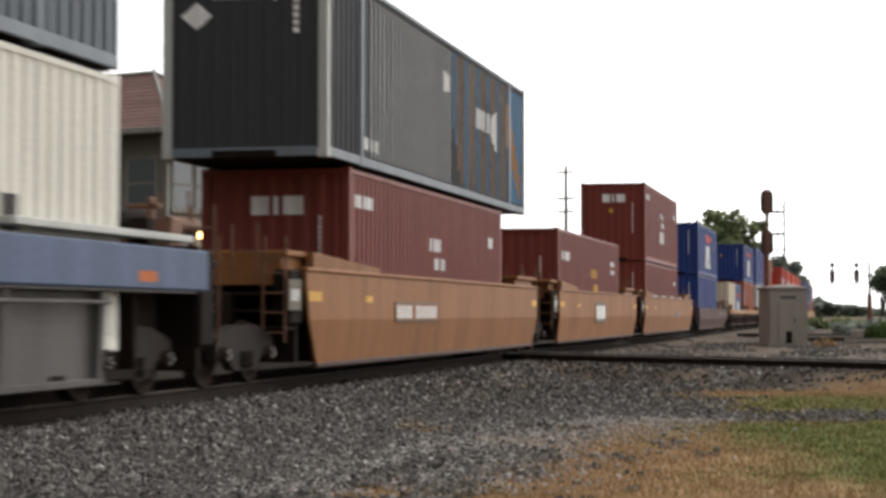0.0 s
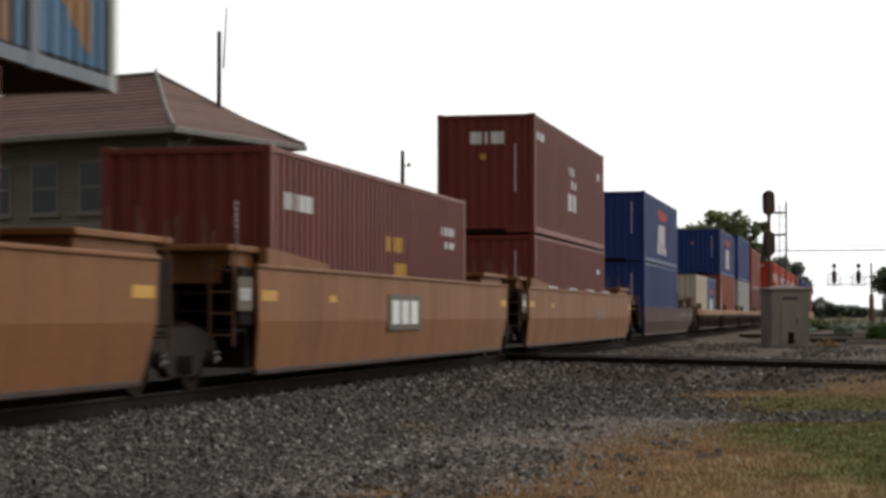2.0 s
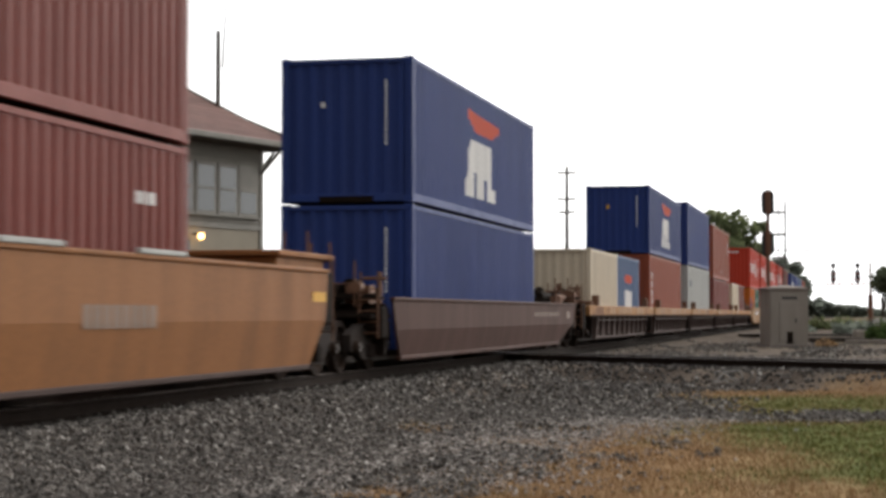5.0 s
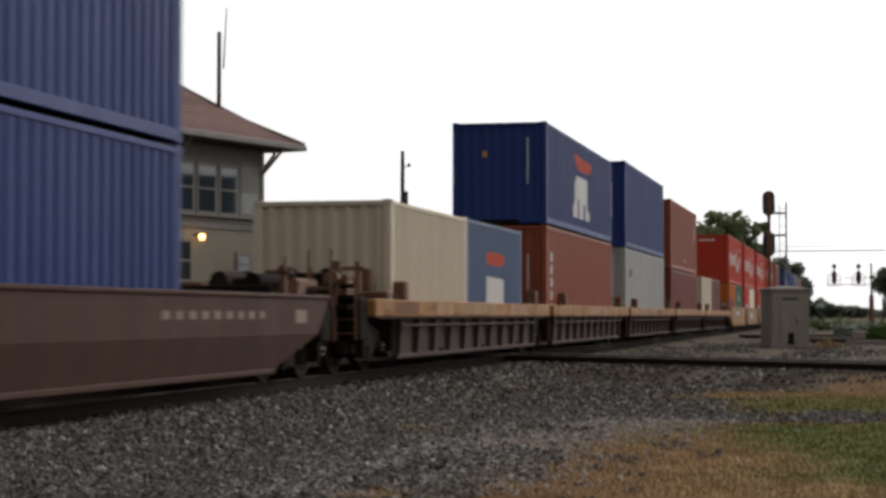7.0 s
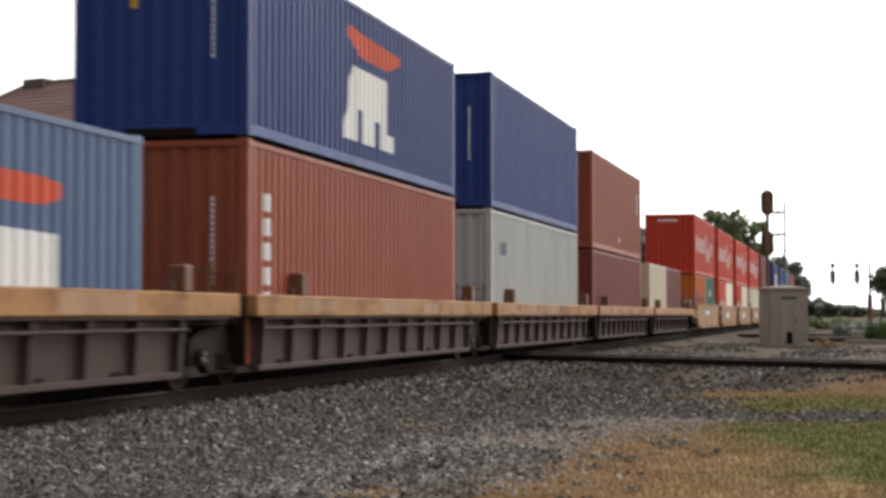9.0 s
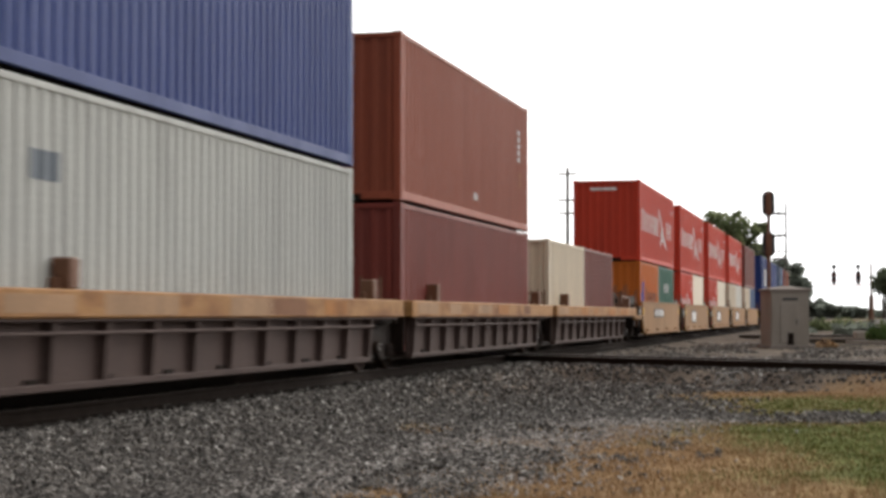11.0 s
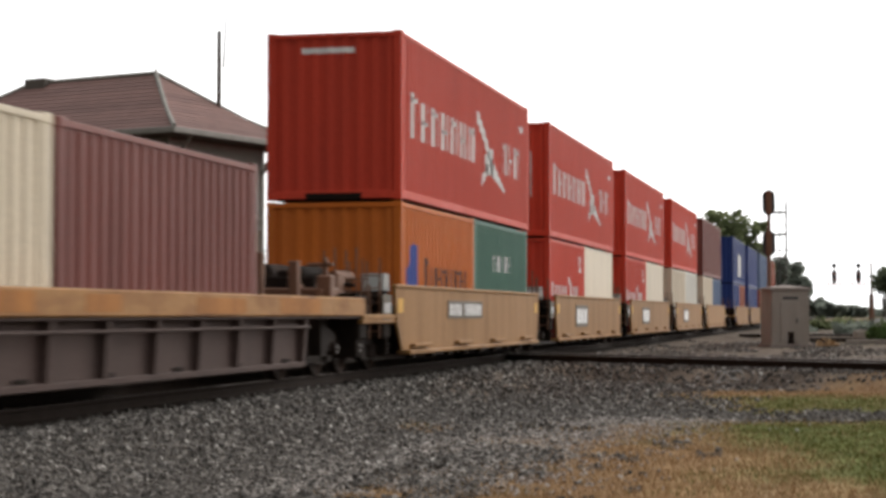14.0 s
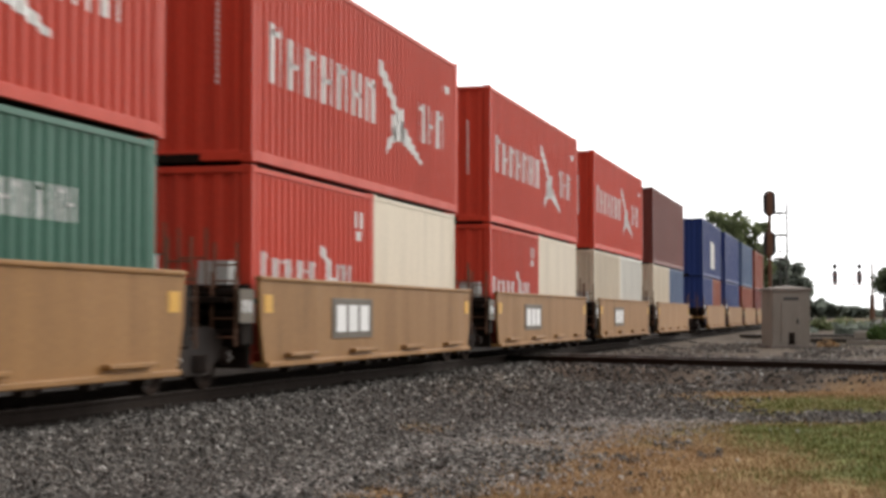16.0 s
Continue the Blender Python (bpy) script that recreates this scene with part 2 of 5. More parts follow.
M["stone"].node_tree.nodes["Principled BSDF"].inputs["Roughness"].default_value = 0.85
stone_ramp = next(q for q in M["stone"].node_tree.nodes if q.type == "VALTORGB").color_ramp
stone_ramp.elements[0].position, stone_ramp.elements[0].color = 0.0, (0.040, 0.037, 0.034, 1)
stone_ramp.elements[1].position, stone_ramp.elements[1].color = 0.92, (0.172, 0.155, 0.139, 1)
stone_ramp.elements.new(1.0).color = (0.42, 0.395, 0.36, 1)


def ground_material():
    """Packed gravel, dry turf and green turf, by the painted zones of the ground sheet."""
    m = bpy.data.materials.new("gravel_and_turf")
    m.use_nodes = True
    n, l = m.node_tree.nodes, m.node_tree.links
    b = n["Principled BSDF"]
    b.inputs["Roughness"].default_value = 0.95
    b.inputs["Specular IOR Level"].default_value = 0.04
    at = n.new("ShaderNodeTexCoord")
    zone = n.new("ShaderNodeVertexColor")
    zone.layer_name = "zone"
    sep = n.new("ShaderNodeSeparateColor")
    l.new(zone.outputs[0], sep.inputs[0])

    def noise_tex(s, d=5):
        t = n.new("ShaderNodeTexNoise")
        t.inputs["Scale"].default_value, t.inputs["Detail"].default_value = s, d
        l.new(at.outputs["Object"], t.inputs["Vector"])
        return t

    def ramp(tex, p0, c0, p1, c1, out="Fac"):
        r = n.new("ShaderNodeValToRGB")
        r.color_ramp.elements[0].position, r.color_ramp.elements[1].position = p0, p1
        r.color_ramp.elements[0].color, r.color_ramp.elements[1].color = (*c0, 1), (*c1, 1)
        l.new(tex.outputs[out], r.inputs[0])
        return r

    pebbles = n.new("ShaderNodeTexVoronoi")
    pebbles.inputs["Scale"].default_value = 16
    l.new(at.outputs["Object"], pebbles.inputs["Vector"])
    stone = ramp(pebbles, 0.05, (0.185, 0.158, 0.134), 0.6, (0.095, 0.080, 0.068), "Distance")
    patch = ramp(noise_tex(0.7, 9), 0.35, (0.55, 0.50, 0.46), 0.66, (1.3, 1.22, 1.12))
    gravel = n.new("ShaderNodeMixRGB")
    gravel.blend_type = "MULTIPLY"
    gravel.inputs[0].default_value = 1
    l.new(stone.outputs[0], gravel.inputs[1])
    l.new(patch.outputs[0], gravel.inputs[2])
    dry = ramp(noise_tex(3.0, 8), 0.3, (0.22, 0.135, 0.076), 0.7, (0.37, 0.255, 0.142))
    green = ramp(noise_tex(2.5, 8), 0.3, (0.065, 0.085, 0.024), 0.7, (0.15, 0.165, 0.052))
    mottle = ramp(noise_tex(0.9, 6), 0.36, (0.72, 0.66, 0.62), 0.62, (1.12, 1.1, 1.0))
    dry_mix = n.new("ShaderNodeMixRGB")
    dry_mix.blend_type = "MULTIPLY"
    dry_mix.inputs[0].default_value = 1
    l.new(dry.outputs[0], dry_mix.inputs[1])
    l.new(mottle.outputs[0], dry_mix.inputs[2])
    m1, m2 = n.new("ShaderNodeMixRGB"), n.new("ShaderNodeMixRGB")
    l.new(sep.outputs[0], m1.inputs[0])
    l.new(gravel.outputs[0], m1.inputs[1])
    l.new(dry_mix.outputs[0], m1.inputs[2])
    l.new(sep.outputs[1], m2.inputs[0])
    l.new(m1.outputs[0], m2.inputs[1])
    l.new(green.outputs[0], m2.inputs[2])
    # Shade below and behind the train, with oily ballast, mixed in as near-black.
    track_shade = n.new("ShaderNodeMixRGB")
    track_shade.inputs[2].default_value = (0.018, 0.014, 0.012, 1)
    l.new(sep.outputs[2], track_shade.inputs[0])
    l.new(m2.outputs[0], track_shade.inputs[1])
    l.new(track_shade.outputs[0], b.inputs["Base Color"])
    bp = n.new("ShaderNodeBump")
    bp.inputs["Strength"].default_value, bp.inputs["Distance"].default_value = 0.6, 0.03
    l.new(pebbles.outputs["Distance"], bp.inputs["Height"])
    l.new(bp.outputs[0], b.inputs["Normal"])
    return m


M["ground"] = ground_material()

# ---------------------------------------------------------------- mesh helpers


def part(name, bm, material, parent, label=""):
    """Links a bmesh as one mesh object under a thing or a part."""
    me = bpy.data.meshes.new(name)
    bm.normal_update()
    bm.to_mesh(me)
    bm.free()
    me.materials.append(M[material] if isinstance(material, str) else material)
    ob = new(name, me)
    ob.parent = parent
    if label:
        ob["label"] = label
    return ob


def shared(name, me, parent, at, label=""):
    ob = new(name, me)
    ob.parent = parent
    ob.matrix_basis = at
    if label:
        ob["label"] = label
    return ob


def mesh_of(name, bm, material):
    me = bpy.data.meshes.new(name)
    bm.normal_update()
    bm.to_mesh(me)
    bm.free()
    me.materials.append(M[material])
    return me


def box(bm, x0, x1, y0, y1, z0, z1, bevel=0.0):
    v = [bm.verts.new((x, y, z)) for x in (x0, x1) for y in (y0, y1) for z in (z0, z1)]
    f = [bm.faces.new([v[i] for i in q]) for q in ((0, 1, 3, 2), (4, 6, 7, 5), (0, 4, 5, 1), (2, 3, 7, 6), (0, 2, 6, 4), (1, 5, 7, 3))]
    if bevel:
        edges = {e for face in f for e in face.edges}
        bmesh.ops.bevel(bm, geom=list(edges), offset=bevel, segments=1, affect="EDGES", profile=0.5)
    return bm


def boxes(*dims, bevel=0.0):
    bm = bmesh.new()
    for d in dims:
        box(bm, *d, bevel=bevel)
    return bm


def rod(bm, a, b, r, n=6, r2=None):
    a, b = Vector(a), Vector(b)
    q = (b - a).to_track_quat("Z", "Y").to_matrix()
    r2 = r if r2 is None else r2
    ends = []
    for p, rad in ((a, r), (b, r2)):
        ends.append([bm.verts.new(p + q @ Vector((rad * math.cos(k * 2 * math.pi / n), rad * math.sin(k * 2 * math.pi / n), 0))) for k in range(n)])
    for k in range(n):
        bm.faces.new((ends[0][k], ends[0][(k + 1) % n], ends[1][(k + 1) % n], ends[1][k]))
    bm.faces.new(ends[0][::-1])
    bm.faces.new(ends[1])
    return bm


def prism(bm, pts, place, a, b):
    """Extrudes the outline pts between a and b; place(u, v, w) gives the point."""
    lo, hi = [bm.verts.new(place(u, v, a)) for u, v in pts], [bm.verts.new(place(u, v, b)) for u, v in pts]
    k = len(pts)
    for i in range(k):
        bm.faces.new((lo[i], lo[(i + 1) % k], hi[(i + 1) % k], hi[i]))
    bm.faces.new(lo[::-1])
    bm.faces.new(hi)
    bmesh.ops.recalc_face_normals(bm, faces=bm.faces)
    return bm


def empty(name, m=None, **tags):
    ob = new(name)
    if m is not None:
        ob.matrix_basis = m
    return tagged(ob, **tags)


# ---------------------------------------------------------------- the ground
TRACK = -9.02                                   # middle of the main track
CROSS_AT, CROSS_U = Vector((-3.30, 39.9)), Vector((0.812, -0.584))   # middle of the crossing track and its way
CROSS_N = Vector((0.584, 0.812))


def ease(a, b, x):
    u = min(max((x - a) / (b - a), 0.0), 1.0)
    return u * u * (3 - 2 * u)


def ground_z(x, y):
    dm, dc = abs(x - TRACK), abs((x - CROSS_AT.x) * CROSS_N.x + (y - CROSS_AT.y) * CROSS_N.y)
    past = ease(-2, 3, (x - CROSS_AT.x) * CROSS_N.x + (y - CROSS_AT.y) * CROSS_N.y)
    low = -0.52 + 0.22 * past
    z = max(low, -0.19 - 0.33 * ease(1.45, 3.3, dm), -0.19 - 0.33 * ease(1.3, 2.6, dc))
    return z


TURF = [(10, -1.3), (14.4, -0.35), (17.2, 0.55), (20.1, 1.0), (22.5, 1.35), (24.3, 1.6), (26, 2.4)]


def turf(x, y):
    """How much turf covers the spot, 0 to 1, and how much of that is green."""
    d, v = -0.225 * x + 0.974 * y, 0.974 * x + 0.225 * y        # along and across the strip of turf
    wob = noise.fractal((x * 0.9, y * 0.45, 0.3), 0.8, 2.1, 4)
    wob2 = noise.fractal((x * 0.7, y * 0.22, 4.2), 0.8, 2.1, 4)
    near = ease(-1.2, 1.1, v - np.interp(d, [p[0] for p in TURF], [p[1] for p in TURF]) + 0.9 * wob) * ease(25.6, 23.6, d + 0.9 * wob)
    near *= 1 - 0.32 * ease(0.1, 0.5, noise.fractal((x * 1.7, y * 0.8, 9.1), 0.9, 2.1, 4)) * ease(4.0, 2.5, v)
    far = ease(25.9, 27.6, d + 0.9 * wob) * ease(35.4, 33.4, d + 0.6 * wob) * 0.9 * ease(-1.0, 1.2, v - 4.3 - 0.12 * max(0, d - 30) + 0.8 * wob)
    weedy = 0.8 * ease(-0.4, 0.4, wob2) * ease(23.0, 24.5, d) * ease(28.5, 26.5, d) * ease(3.0, 4.6, v)
    spot = 0.75 * ease(0.75, 0.2, math.hypot(v + 0.35, (d - 23.1) * 0.45) + 0.35 * wob)
    drift = 0.55 * ease(17.5, 14.5, d) * ease(0.0, 0.35, noise.fractal((x * 1.3, y * 0.6, 2.7), 0.9, 2.1, 4)) * ease(-2.5, -1.0, v)
    a = max(near, far, spot, drift, weedy)
    g_near = ease(2.2, 4.0, v + 0.9 * wob2) * ease(25.0, 23.5, d) * (1 - 0.8 * ease(16.6, 15.4, d + 0.5 * wob) * ease(4.2, 3.2, v))
    g_far = (0.72 + 0.28 * ease(4.9, 6.0, v + 0.5 * wob2)) * ease(33.2, 30.6, d + 0.5 * wob) * ease(22.5, 24.5, d)
    return a, max(g_near, g_far) * a


def build_ground():
    xs = [-2500, -900, -300, -120, -60, -35, -22, -16] + [round(-13 + 0.25 * i, 3) for i in range(69)] + [5, 7, 10, 15, 25, 45, 100, 300, 900, 2500]
    ys = [-600, -200, -60, -20, 0, 6] + [round(9 + 0.3 * i, 3) for i in range(127)] + [48, 50, 53, 57, 62, 70, 80, 95, 120, 160, 230, 350, 600, 1100, 2000, 3500]
    verts, cols = [], []
    for y in ys:
        for x in xs:
            near = 9 <= y < 47 and -13 <= x <= 4
            verts.append((x, y, ground_z(x, y) + (0.02 * noise.fractal((x * 2, y * 2, 1), 0.8, 2, 3) if near else 0)))
            a, g = turf(x, y)
            if y > 75 and x > -1:
                a, g = 0.15 + 0.3 * noise.noise((x * 0.3, y * 0.1, 0)), 0.12
            if abs(x) > 30 or y > 300:
                a, g = 0.2, 0.2
            # Third channel: the train's shade painted onto the track and far-side ground.
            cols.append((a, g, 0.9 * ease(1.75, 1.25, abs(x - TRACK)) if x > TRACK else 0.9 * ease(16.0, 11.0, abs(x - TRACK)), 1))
    w = len(xs)
    faces = [(j * w + i, j * w + i + 1, (j + 1) * w + i + 1, (j + 1) * w + i) for j in range(len(ys) - 1) for i in range(w - 1)]
    me = bpy.data.meshes.new("ground")
    me.from_pydata(verts, [], faces)
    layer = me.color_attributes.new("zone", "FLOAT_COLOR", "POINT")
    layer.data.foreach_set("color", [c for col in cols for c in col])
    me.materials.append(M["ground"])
    return tagged(new("ground", me), label="grey crushed-stone ground with dry and green turf", category="ground", kind="structure")


build_ground()


def scatter_mesh(name, proto_v, proto_f, places, material, **tags):
    """One mesh of many small pieces: places are rows of (matrix 3x3, point)."""
    pv = np.array(proto_v)
    count, k = len(places), len(pv)
    co = np.empty((count, k, 3))
    for i, (m3, p) in enumerate(places):
        co[i] = pv @ np.array(m3).T + p
    if name == "ballast":
        co += np.random.uniform(-0.006, 0.006, co.shape)
    fa = (np.array(proto_f)[None] + (np.arange(count) * k)[:, None, None]).reshape(-1, len(proto_f[0]))
    me = bpy.data.meshes.new(name)
    me.from_pydata(co.reshape(-1, 3).tolist(), [], fa.tolist())
    me.materials.append(M[material])
    return tagged(new(name, me), kind="stuff", **tags)


def random_turn(flat=1.0):
    e = Euler((random.uniform(-3, 3) * flat, random.uniform(-3, 3) * flat, random.uniform(-3.14, 3.14)))
    return np.array(e.to_matrix())


def pale_line(d):
    """Where the strip of fine pale gravel runs, across at d along."""
    return float(np.interp(d, (14, 16.1, 17.8, 20.5, 22.3, 24.4, 25.5), (-1.5, -0.85, -0.45, 0.4, 1.15, 2.2, 2.8)))


def build_ballast():
    v = [(-1, -0.9, -0.6), (1, -0.8, -0.7), (0.8, 1, -0.6), (-0.9, 0.9, -0.7), (-0.7, -0.6, 0.7), (0.6, -0.75, 0.6), (0.75, 0.6, 0.75), (-0.6, 0.7, 0.6)]
    f = [(3, 2, 1, 0), (4, 5, 6, 7), (0, 1, 5, 4), (1, 2, 6, 5), (2, 3, 7, 6), (3, 0, 4, 7)]
    places = []
    while len(places) < 4000:                       # coarser rubble beyond the crossing
        y = random.uniform(40, 80)
        x = random.uniform(-7.4, 2.5)
        dc = abs((x - CROSS_AT.x) * CROSS_N.x + (y - CROSS_AT.y) * CROSS_N.y)
        if dc < 1.35 or noise.noise((x * 0.5, y * 0.2, 7)) < -0.1:
            continue
        r = random.uniform(0.025, 0.055)
        places.append((random_turn() * (r * np.array([1, random.uniform(0.6, 1), random.uniform(0.4, 0.8)])), np.array((x, y, ground_z(x, y) + r * 0.2))))
    while len(places) < 60000:
        y = 11.5 + 34 * random.random() ** 1.9
        x = random.uniform(-7.9 if random.random() < 0.9 else -10.5, -1.0 + 2.4 * ease(19, 23, y))
        a, g = turf(x, y)
        if random.random() < a * 1.2:
            continue
        dc = abs((x - CROSS_AT.x) * CROSS_N.x + (y - CROSS_AT.y) * CROSS_N.y)
        d, w = -0.225 * x + 0.974 * y, 0.974 * x + 0.225 * y
        if d < 25.5 and random.random() < 0.55 * ease(1.3, 0.2, abs(w - pale_line(d) - 0.1)):
            continue
        if dc < 0.85 or (y > 25 and random.random() < 0.75 * ease(24, 30, y)):
            continue
        r = random.uniform(0.014, 0.040) * (1 + 0.012 * (y - 12))
        places.append((random_turn() * (r * np.array([1, random.uniform(0.6, 1), random.uniform(0.6, 1)])), np.array((x, y, ground_z(x, y) + r * 0.35))))
    pale = []
    while len(pale) < 24000:                         # finer, paler stone spilled along the edge of the turf
        d = random.uniform(14.5, 25.5)
        w = pale_line(d) + random.gauss(0.05, 0.95)
        x, y = 0.974 * w - 0.225 * d, 0.225 * w + 0.974 * d
        if random.random() < turf(x, y)[0] * 0.6 or noise.noise((x * 1.1, y * 0.6, 5)) < -0.3:
            continue
        r = random.uniform(0.010, 0.024)
        pale.append((random_turn() * (r * np.array([1, random.uniform(0.6, 1), random.uniform(0.5, 0.9)])), np.array((x, y, ground_z(x, y) + r * 0.8))))
    scatter_mesh("pale_gravel", v, f, pale, "stone_pale", label="fine pale gravel spilled among the ballast", category="gravel")
    scatter_mesh("ballast", v, f, places, "stone", label="loose crushed grey ballast stones beside the track", category="gravel")


def build_grass():
    v = [(-0.5, 0, 0), (0.5, 0, 0), (0.28, 0.18, 0.6), (-0.28, 0.18, 0.6), (0.0, 0.55, 1.0)]
    f4 = [(0, 1, 2), (0, 2, 3), (3, 2, 4)]
    rows = {"grass_dry": [], "grass_green": []}
    tries = 0
    while sum(map(len, rows.values())) < 95000 and tries < 400000:
        tries += 1
        y = 12.0 + 26 * random.random() ** 1.5
        x = random.uniform(-6.5, 2.6)
        a, g = turf(x, y)
        if random.random() > a ** 1.5:
            continue
        green = random.random() < (g / max(a, 0.05)) * 0.88 + 0.3 * ease(0.05, 0.4, noise.noise((x * 1.1, y * 0.8, 6)))
        clump = 0.5 + 0.7 * noise.noise((x * 3, y * 3, 2))
        h = random.uniform(0.018, 0.045) * (1 + clump * 0.8) * (1.0 if green else 1.25)
        w = random.uniform(0.006, 0.011) * (1 + 0.03 * (y - 12))
        m3 = random_turn(0.12) * np.array([w, h * random.uniform(0.4, 1.3), h])
        rows["grass_green" if green else "grass_dry"].append((m3, np.array((x, y, ground_z(x, y) - 0.01))))
    scatter_mesh("dry_grass", v, f4, rows["grass_dry"], "grass_dry", label="short dry straw-coloured grass", category="grass")
    scatter_mesh("green_grass", v, f4, rows["grass_green"], "grass_green", label="short green grass thinning into straw", category="grass")


build_ballast()
build_grass()

# ---------------------------------------------------------------- tracks


def rail_mesh(name, length):
    """A rail along y, its head at z = 0."""
    half = [(0.07, -0.172), (0.07, -0.160), (0.012, -0.140), (0.010, -0.045), (0.036, -0.036), (0.037, -0.006)]
    pts = half + [(-x, z) for x, z in reversed(half)]
    return prism(bmesh.new(), pts, lambda u, v, w: (u, w, v), 0, length)


def head_mesh(length):
    return prism(bmesh.new(), [(-0.030, -0.007), (0.030, -0.007), (0.026, 0.0), (-0.026, 0.0)], lambda u, v, w: (u, w, v), 0, length)


def build_track(name, label, m, length, tie_from, tie_to, head="rail_head"):
    track = empty(name, m, label=label, category="railway track", kind="structure")
    tie = mesh_of("tie", boxes((-1.28, 1.28, -0.115, 0.115, -0.36, -0.178), bevel=0.012), "tie")
    for side in (-0.7525, 0.7525):
        r = part("rail", rail_mesh("rail", length), "rail", track, "rusty steel rail")
        r.location.x = side
        h = part("rail_head", head_mesh(length), head, r, "worn running surface")
        h.location.z = 0.003
    k, y = 0, tie_from
    while y < tie_to and k < 290:
        shared("tie", tie, track, pose(random.uniform(-0.03, 0.03), y, random.uniform(-0.012, 0.008), 0, 0, random.uniform(-0.8, 0.8)))
        y += 0.533
        k += 1
    return track


build_track("track", "main railway track on dark timber ties", pose(TRACK, -40, 0), 1400, 50, 200, "rail_head_dull")
cross_turn = math.degrees(math.atan2(CROSS_U.y, CROSS_U.x)) - 90
build_track("crossing_track", "railway track crossing the main line at an angle",
            pose(CROSS_AT.x - CROSS_U.x * 60, CROSS_AT.y - CROSS_U.y * 60, 0, 0, 0, cross_turn), 110, 44, 84)
build_track("far_track", "distant rusty track curving off across the gravel", pose(-6.0, 96.0, -0.08, 0, 0, -78), 80, 0.5, 60)

# ---------------------------------------------------------------- containers
PITCH, DEEP = 0.278, 0.036
STEPS = (0.30, 0.46, 0.84)                     # ends of the outer flat, the slope in and the inner flat, as shares of the pitch


def ripple(u):
    """Depth of the corrugated sheet at u along it."""
    k = (u / PITCH) % 1.0
    a, b, c = STEPS
    if k <= a:
        return 0.0
    if k <= b:
        return -DEEP * (k - a) / (b - a)
    if k <= c:
        return -DEEP
    return -DEEP * (1 - k) / (1 - c)


def breaks(u0, u1, smooth):
    if smooth:
        return [u0, u1]
    out, k = [u0], math.floor(u0 / PITCH)
    while k * PITCH < u1:
        out += [u for u in ((k + s) * PITCH for s in (0.0, *STEPS)) if u0 + 1e-4 < u < u1 - 1e-4]
        k += 1
    return out + [u1]


def sheet(u0, u1, z0, z1, place, smooth=False, proud=0.0):
    """A corrugated wall: place(depth, u, z)."""
    bm = bmesh.new()
    cols = []
    for u in breaks(u0, u1, smooth):
        d = (0.0 if smooth else ripple(u)) + proud
        cols.append((bm.verts.new(place(d, u, z0)), bm.verts.new(place(d, u, z1))))
    for a, b in zip(cols, cols[1:]):
        bm.faces.new((a[0], b[0], b[1], a[1]))
    return bm


def mark(shapes, place, smooth):
    """Flat painted shapes that follow the sheet: (u0, u1, bottom at u0, top at u0, bottom at u1, top at u1)."""
    bm = bmesh.new()
    for u0, u1, a0, a1, b0, b1 in shapes:
        cols = []
        for u in breaks(u0, u1, smooth):
            k = (u - u0) / (u1 - u0)
            d = (0.0 if smooth else ripple(u)) + 0.006
            cols.append((bm.verts.new(place(d, u, a0 + (b0 - a0) * k)), bm.verts.new(place(d, u, a1 + (b1 - a1) * k))))
        for a, b in zip(cols, cols[1:]):
            bm.faces.new((a[0], b[0], b[1], a[1]))
    return bm


def bar(u, z, w, h):
    return (u, u + w, z, z + h, z, z + h)


def word(u, z, w, h, n, gap=0.22, first=1.0):
    """A line of n plain bars, in place of lettering."""
    step = w / n
    return [bar(u + i * step, z, step * (1 - gap), h * (first if i == 0 else 1.0)) for i in range(n)]


def strokes(u, z, w, h, n, first=1.0):
    """Thin upright bars in pairs, in place of tall narrow lettering."""
    step, out = w / n, []
    for i in range(n):
        hh = h * (first if i == 0 else 1.0)
        out += [bar(u + i * step, z, step * 0.17, hh), bar(u + i * step + step * 0.48, z, step * 0.17, hh),
                bar(u + i * step, z + hh * (0.45 if i % 2 else 0.8), step * 0.62, hh * 0.10)]
    return out


def column(u, z, w, h, n):
    step = h / n
    return [bar(u, z + i * step, w, step * 0.72) for i in range(n)]


CASTING = {}
TRAIN = []              # (object, place along the train, height, shift across)
GROWN = 1.026           # boxes as bulky as they stand against the track


